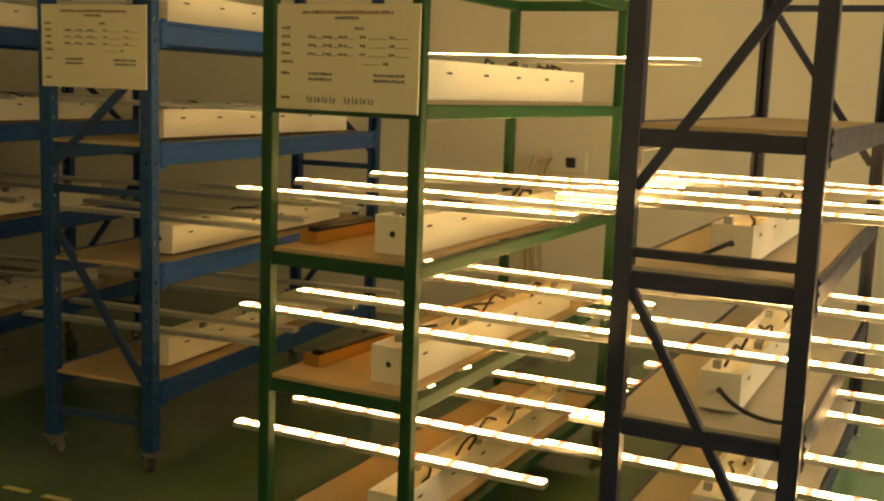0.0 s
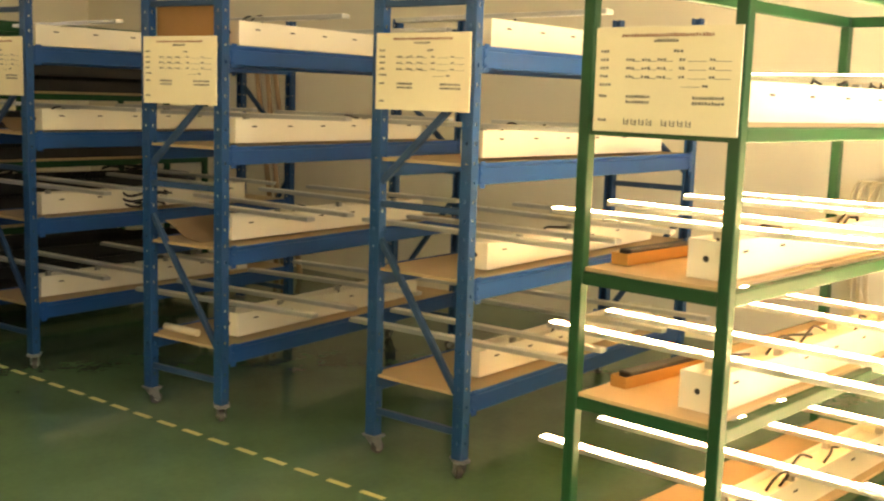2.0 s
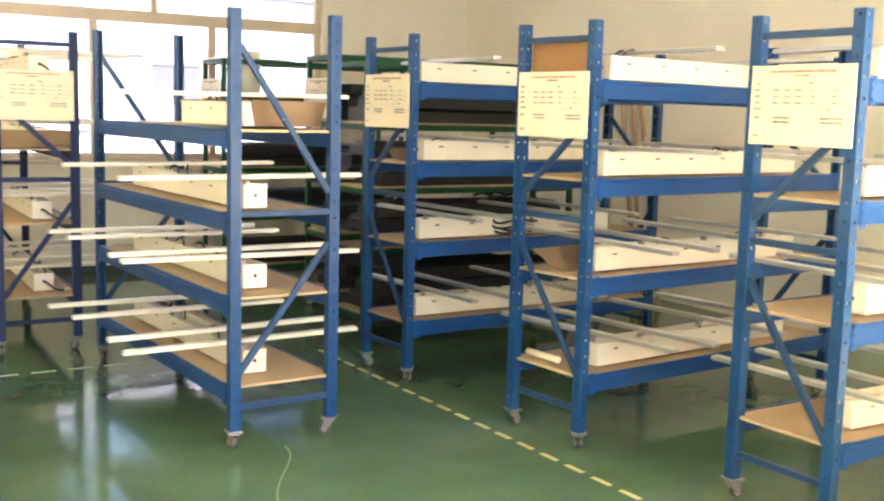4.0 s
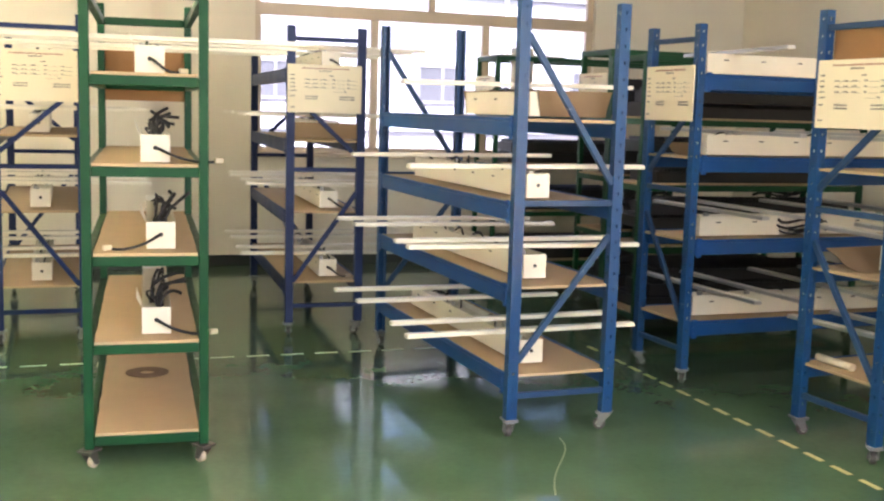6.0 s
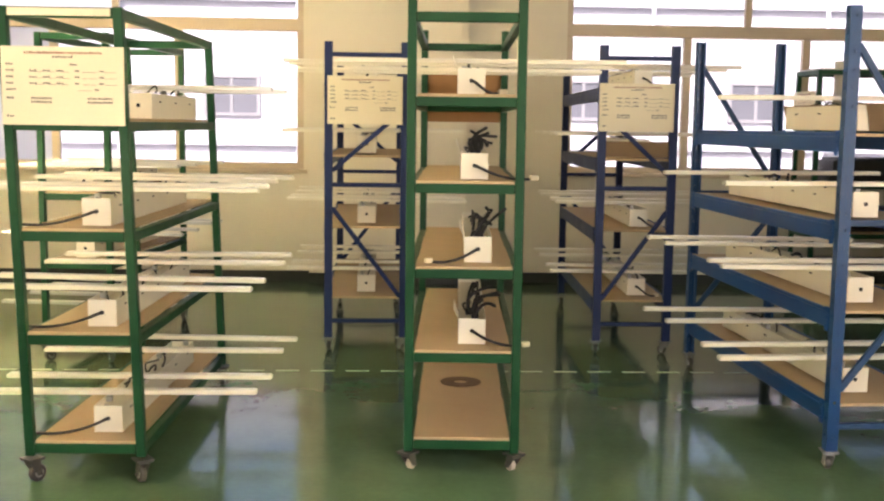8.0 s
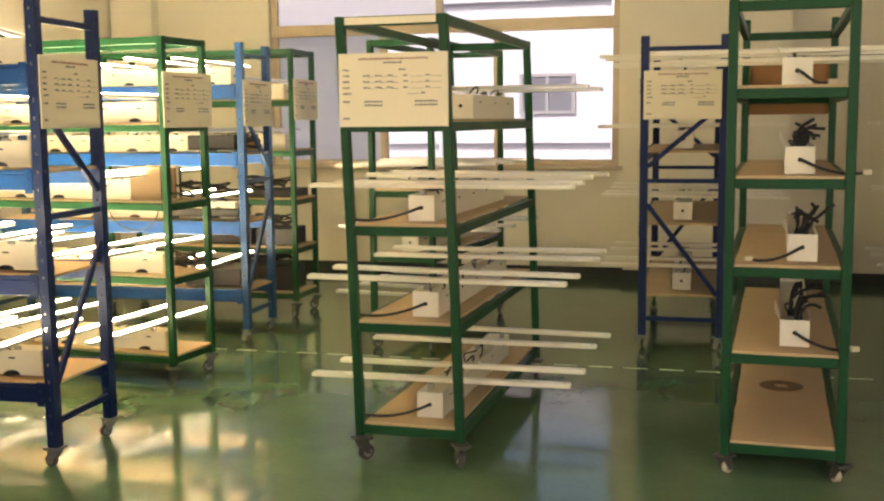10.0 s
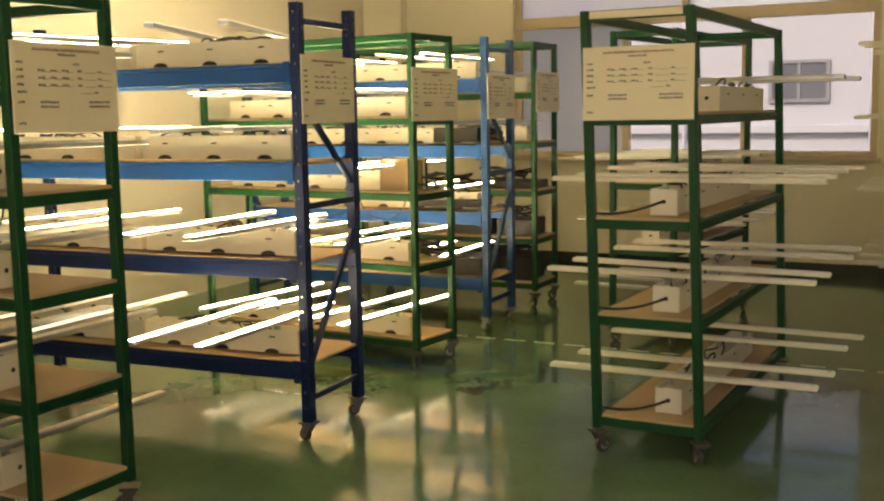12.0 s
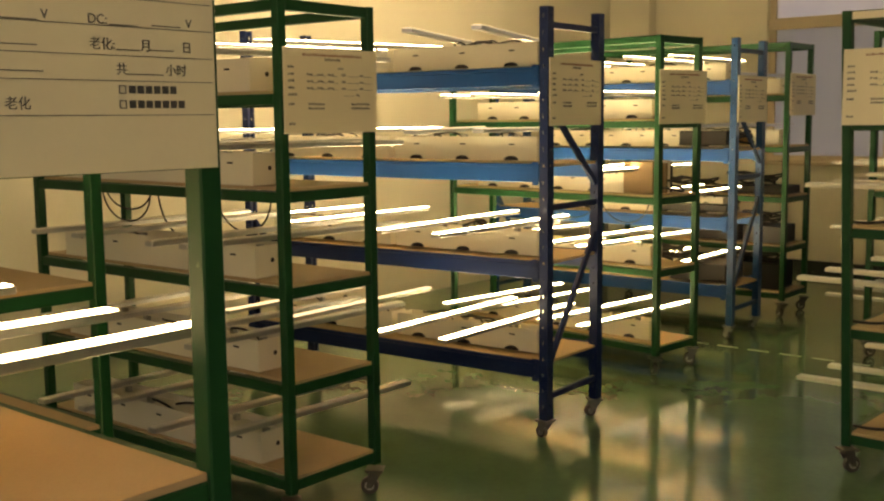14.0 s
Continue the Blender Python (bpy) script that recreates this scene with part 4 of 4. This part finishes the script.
for z in (0.101, 0.082):
    tick = bmesh.new()
    for q in ((0.094, z, 0.1045, z + 0.0012), (0.094, z + 0.0095, 0.1045, z + 0.0107), (0.094, z, 0.0952, z + 0.0107), (0.1033, z, 0.1045, z + 0.0107)):
        box(tick, q[0], -0.0054, q[1], q[2], -0.0047, q[3])
    part("tick_box", tick, INK, big)
    for i in range(6 if z > 0.09 else 7):
        part("print", block(0.109 + 0.0128 * i, -0.0052, z + 0.0004, 0.119 + 0.0128 * i, -0.0046, z + 0.0105, 0), INK, big)
for body, u, z, size in (("V", 0.202, 0.190, 0.013), ("DC:", 0.053, 0.1885, 0.0135), ("V", -0.010, 0.190, 0.013), ("\u8001\u5316:", 0.054, 0.1575, 0.0135), ("\u6708", 0.129, 0.1575, 0.0135),
                         ("\u65e5", 0.194, 0.1575, 0.0135), ("\u5171", 0.091, 0.1265, 0.0135), ("\u5c0f\u65f6", 0.167, 0.1265, 0.0135), ("\u8001\u5316", -0.062, 0.082, 0.0135)):
    text = bpy.data.curves.new("writing", "FONT")
    text.body, text.size, text.extrude = body, size * 1.25, 0.0003
    text.materials.append(INK)
    w = new("writing", text)
    w.parent, w.matrix_basis = big, pose(u, -0.005, z, 90, 0, 0)

# ---- floor marking ----
def dashes(name, a, b, length, gap, width, tape, label):
    a, b = Vector(a), Vector(b)
    d = (b - a).normalized()
    ob = thing(name, Matrix.Translation((a.x, a.y, 0)) @ pose(0, 0, 0, 0, 0, math.degrees(math.atan2(d.y, d.x))), label, "floor marking", "", "structure")
    me = mesh_of("dash", block(0, -width / 2, 0.0005, length, width / 2, 0.002, 0), tape)
    n = int((b - a).length / (length + gap))
    for i in range(n):
        put("dash", me, ob, pose(i * (length + gap), 0, 0))


dashes("floor_marking_1", (3.0, 2.2, 0), (3.0, 7.05, 0), 0.12, 0.065, 0.028, TAPE, "worn yellow dashed tape line on the green floor")
dashes("floor_marking_2", (-3.6, 7.1, 0), (2.9, 7.1, 0), 0.14, 0.07, 0.028, TAPE_PALE, "worn pale dashed tape line on the green floor")

# ---- on the right-hand wall ----
def socket(y, z):
    ob = thing("socket_box", pose(X1, y, z, 0, 0, 90), "cream wall socket box with plugged leads", "socket")
    part("box", block(-0.11, 0.001, -0.065, 0.11, 0.06, 0.065, 0.006), WALL, ob)
    part("outlet", block(-0.045, 0.061, -0.03, 0.015, 0.066, 0.03, 0.002), BLACK, ob)
    rng = random.Random(5)
    for i in range(6):
        bm = bmesh.new()
        x = 0.05 + 0.03 * i
        tube(bm, curve_points((x, 0.04, 0.0), (x + 0.1, 0.08, 0.15), (x + 0.15 + rng.uniform(-0.05, 0.05), 0.06, -0.4), (x + rng.uniform(-0.1, 0.1), 0.04, -0.75 - rng.uniform(0, 0.3)), 12), 0.008, 6)
        part("lead", bm, CREAM, ob, "cream power lead")


socket(2.5, 1.1)


# ---- a pale scratch in the floor coating ----
bm = bmesh.new()
pts = curve_points((1.99, 5.19, 0), (1.97, 4.95, 0), (1.78, 4.85, 0), (1.66, 4.5, 0), 12)
for i in range(11):
    p, q = pts[i], pts[i + 1]
    n = Vector((0.004, 0, 0))
    bm.faces.new([bm.verts.new(v + Vector((0, 0, 0.0012))) for v in (p - n, p + n, q + n, q - n)])
structure("floor_scratch", bm, mat("scuffed_coating", (0.20, 0.27, 0.15), 0.6), "pale crack in the green floor coating")


# ---- poles leaning in the far right-hand corner ----
POLE = mat("worn_brown_wood", (0.40, 0.27, 0.16), 0.6, var=0.25, scale=6)
for i, (y, lean) in enumerate(((7.85, 9), (7.70, 11), (7.60, 8))):
    bm = bmesh.new()
    top = Vector((X1 - 0.05, y + 0.25, 1.95 - 0.06 * i))
    foot = Vector((X1 - 0.05 - 0.03 * lean, y - 0.38, 0.0))
    tube(bm, [foot, foot.lerp(top, 0.5), top], 0.024, 8)
    tagged(new("pole", mesh_of("pole", bm, POLE)), "brownish wooden pole leaning against the wall", "pole", "leaning poles")

# ---- thin cables hanging under the shelves of two left-hand racks ----
for key, z, runs in (("LB", 1.19, ((0.10, 0.45, 0.16), (0.02, 0.75, 0.2), (-0.06, 1.05, 0.13), (0.12, 1.3, 0.1))), ("LD", 0.985, ((0.05, 0.25, 0.14), (-0.03, 0.6, 0.12)))):
    for u, v, drop in runs:
        bm = tube(bmesh.new(), curve_points((u, v, z), (u + 0.02, v + 0.05, z - drop * 1.3), (u - 0.03, v + 0.28, z - drop * 1.2), (u, v + 0.36, z), 12), 0.004, 5)
        ob = new("hanging_cable", mesh_of("hanging_cable", bm, BLACK))
        ob.matrix_basis = rack_pose(key, 0, 0, 0)
        tagged(ob, "thin black cable hanging in a loop under a shelf", "cable", "hanging cables")
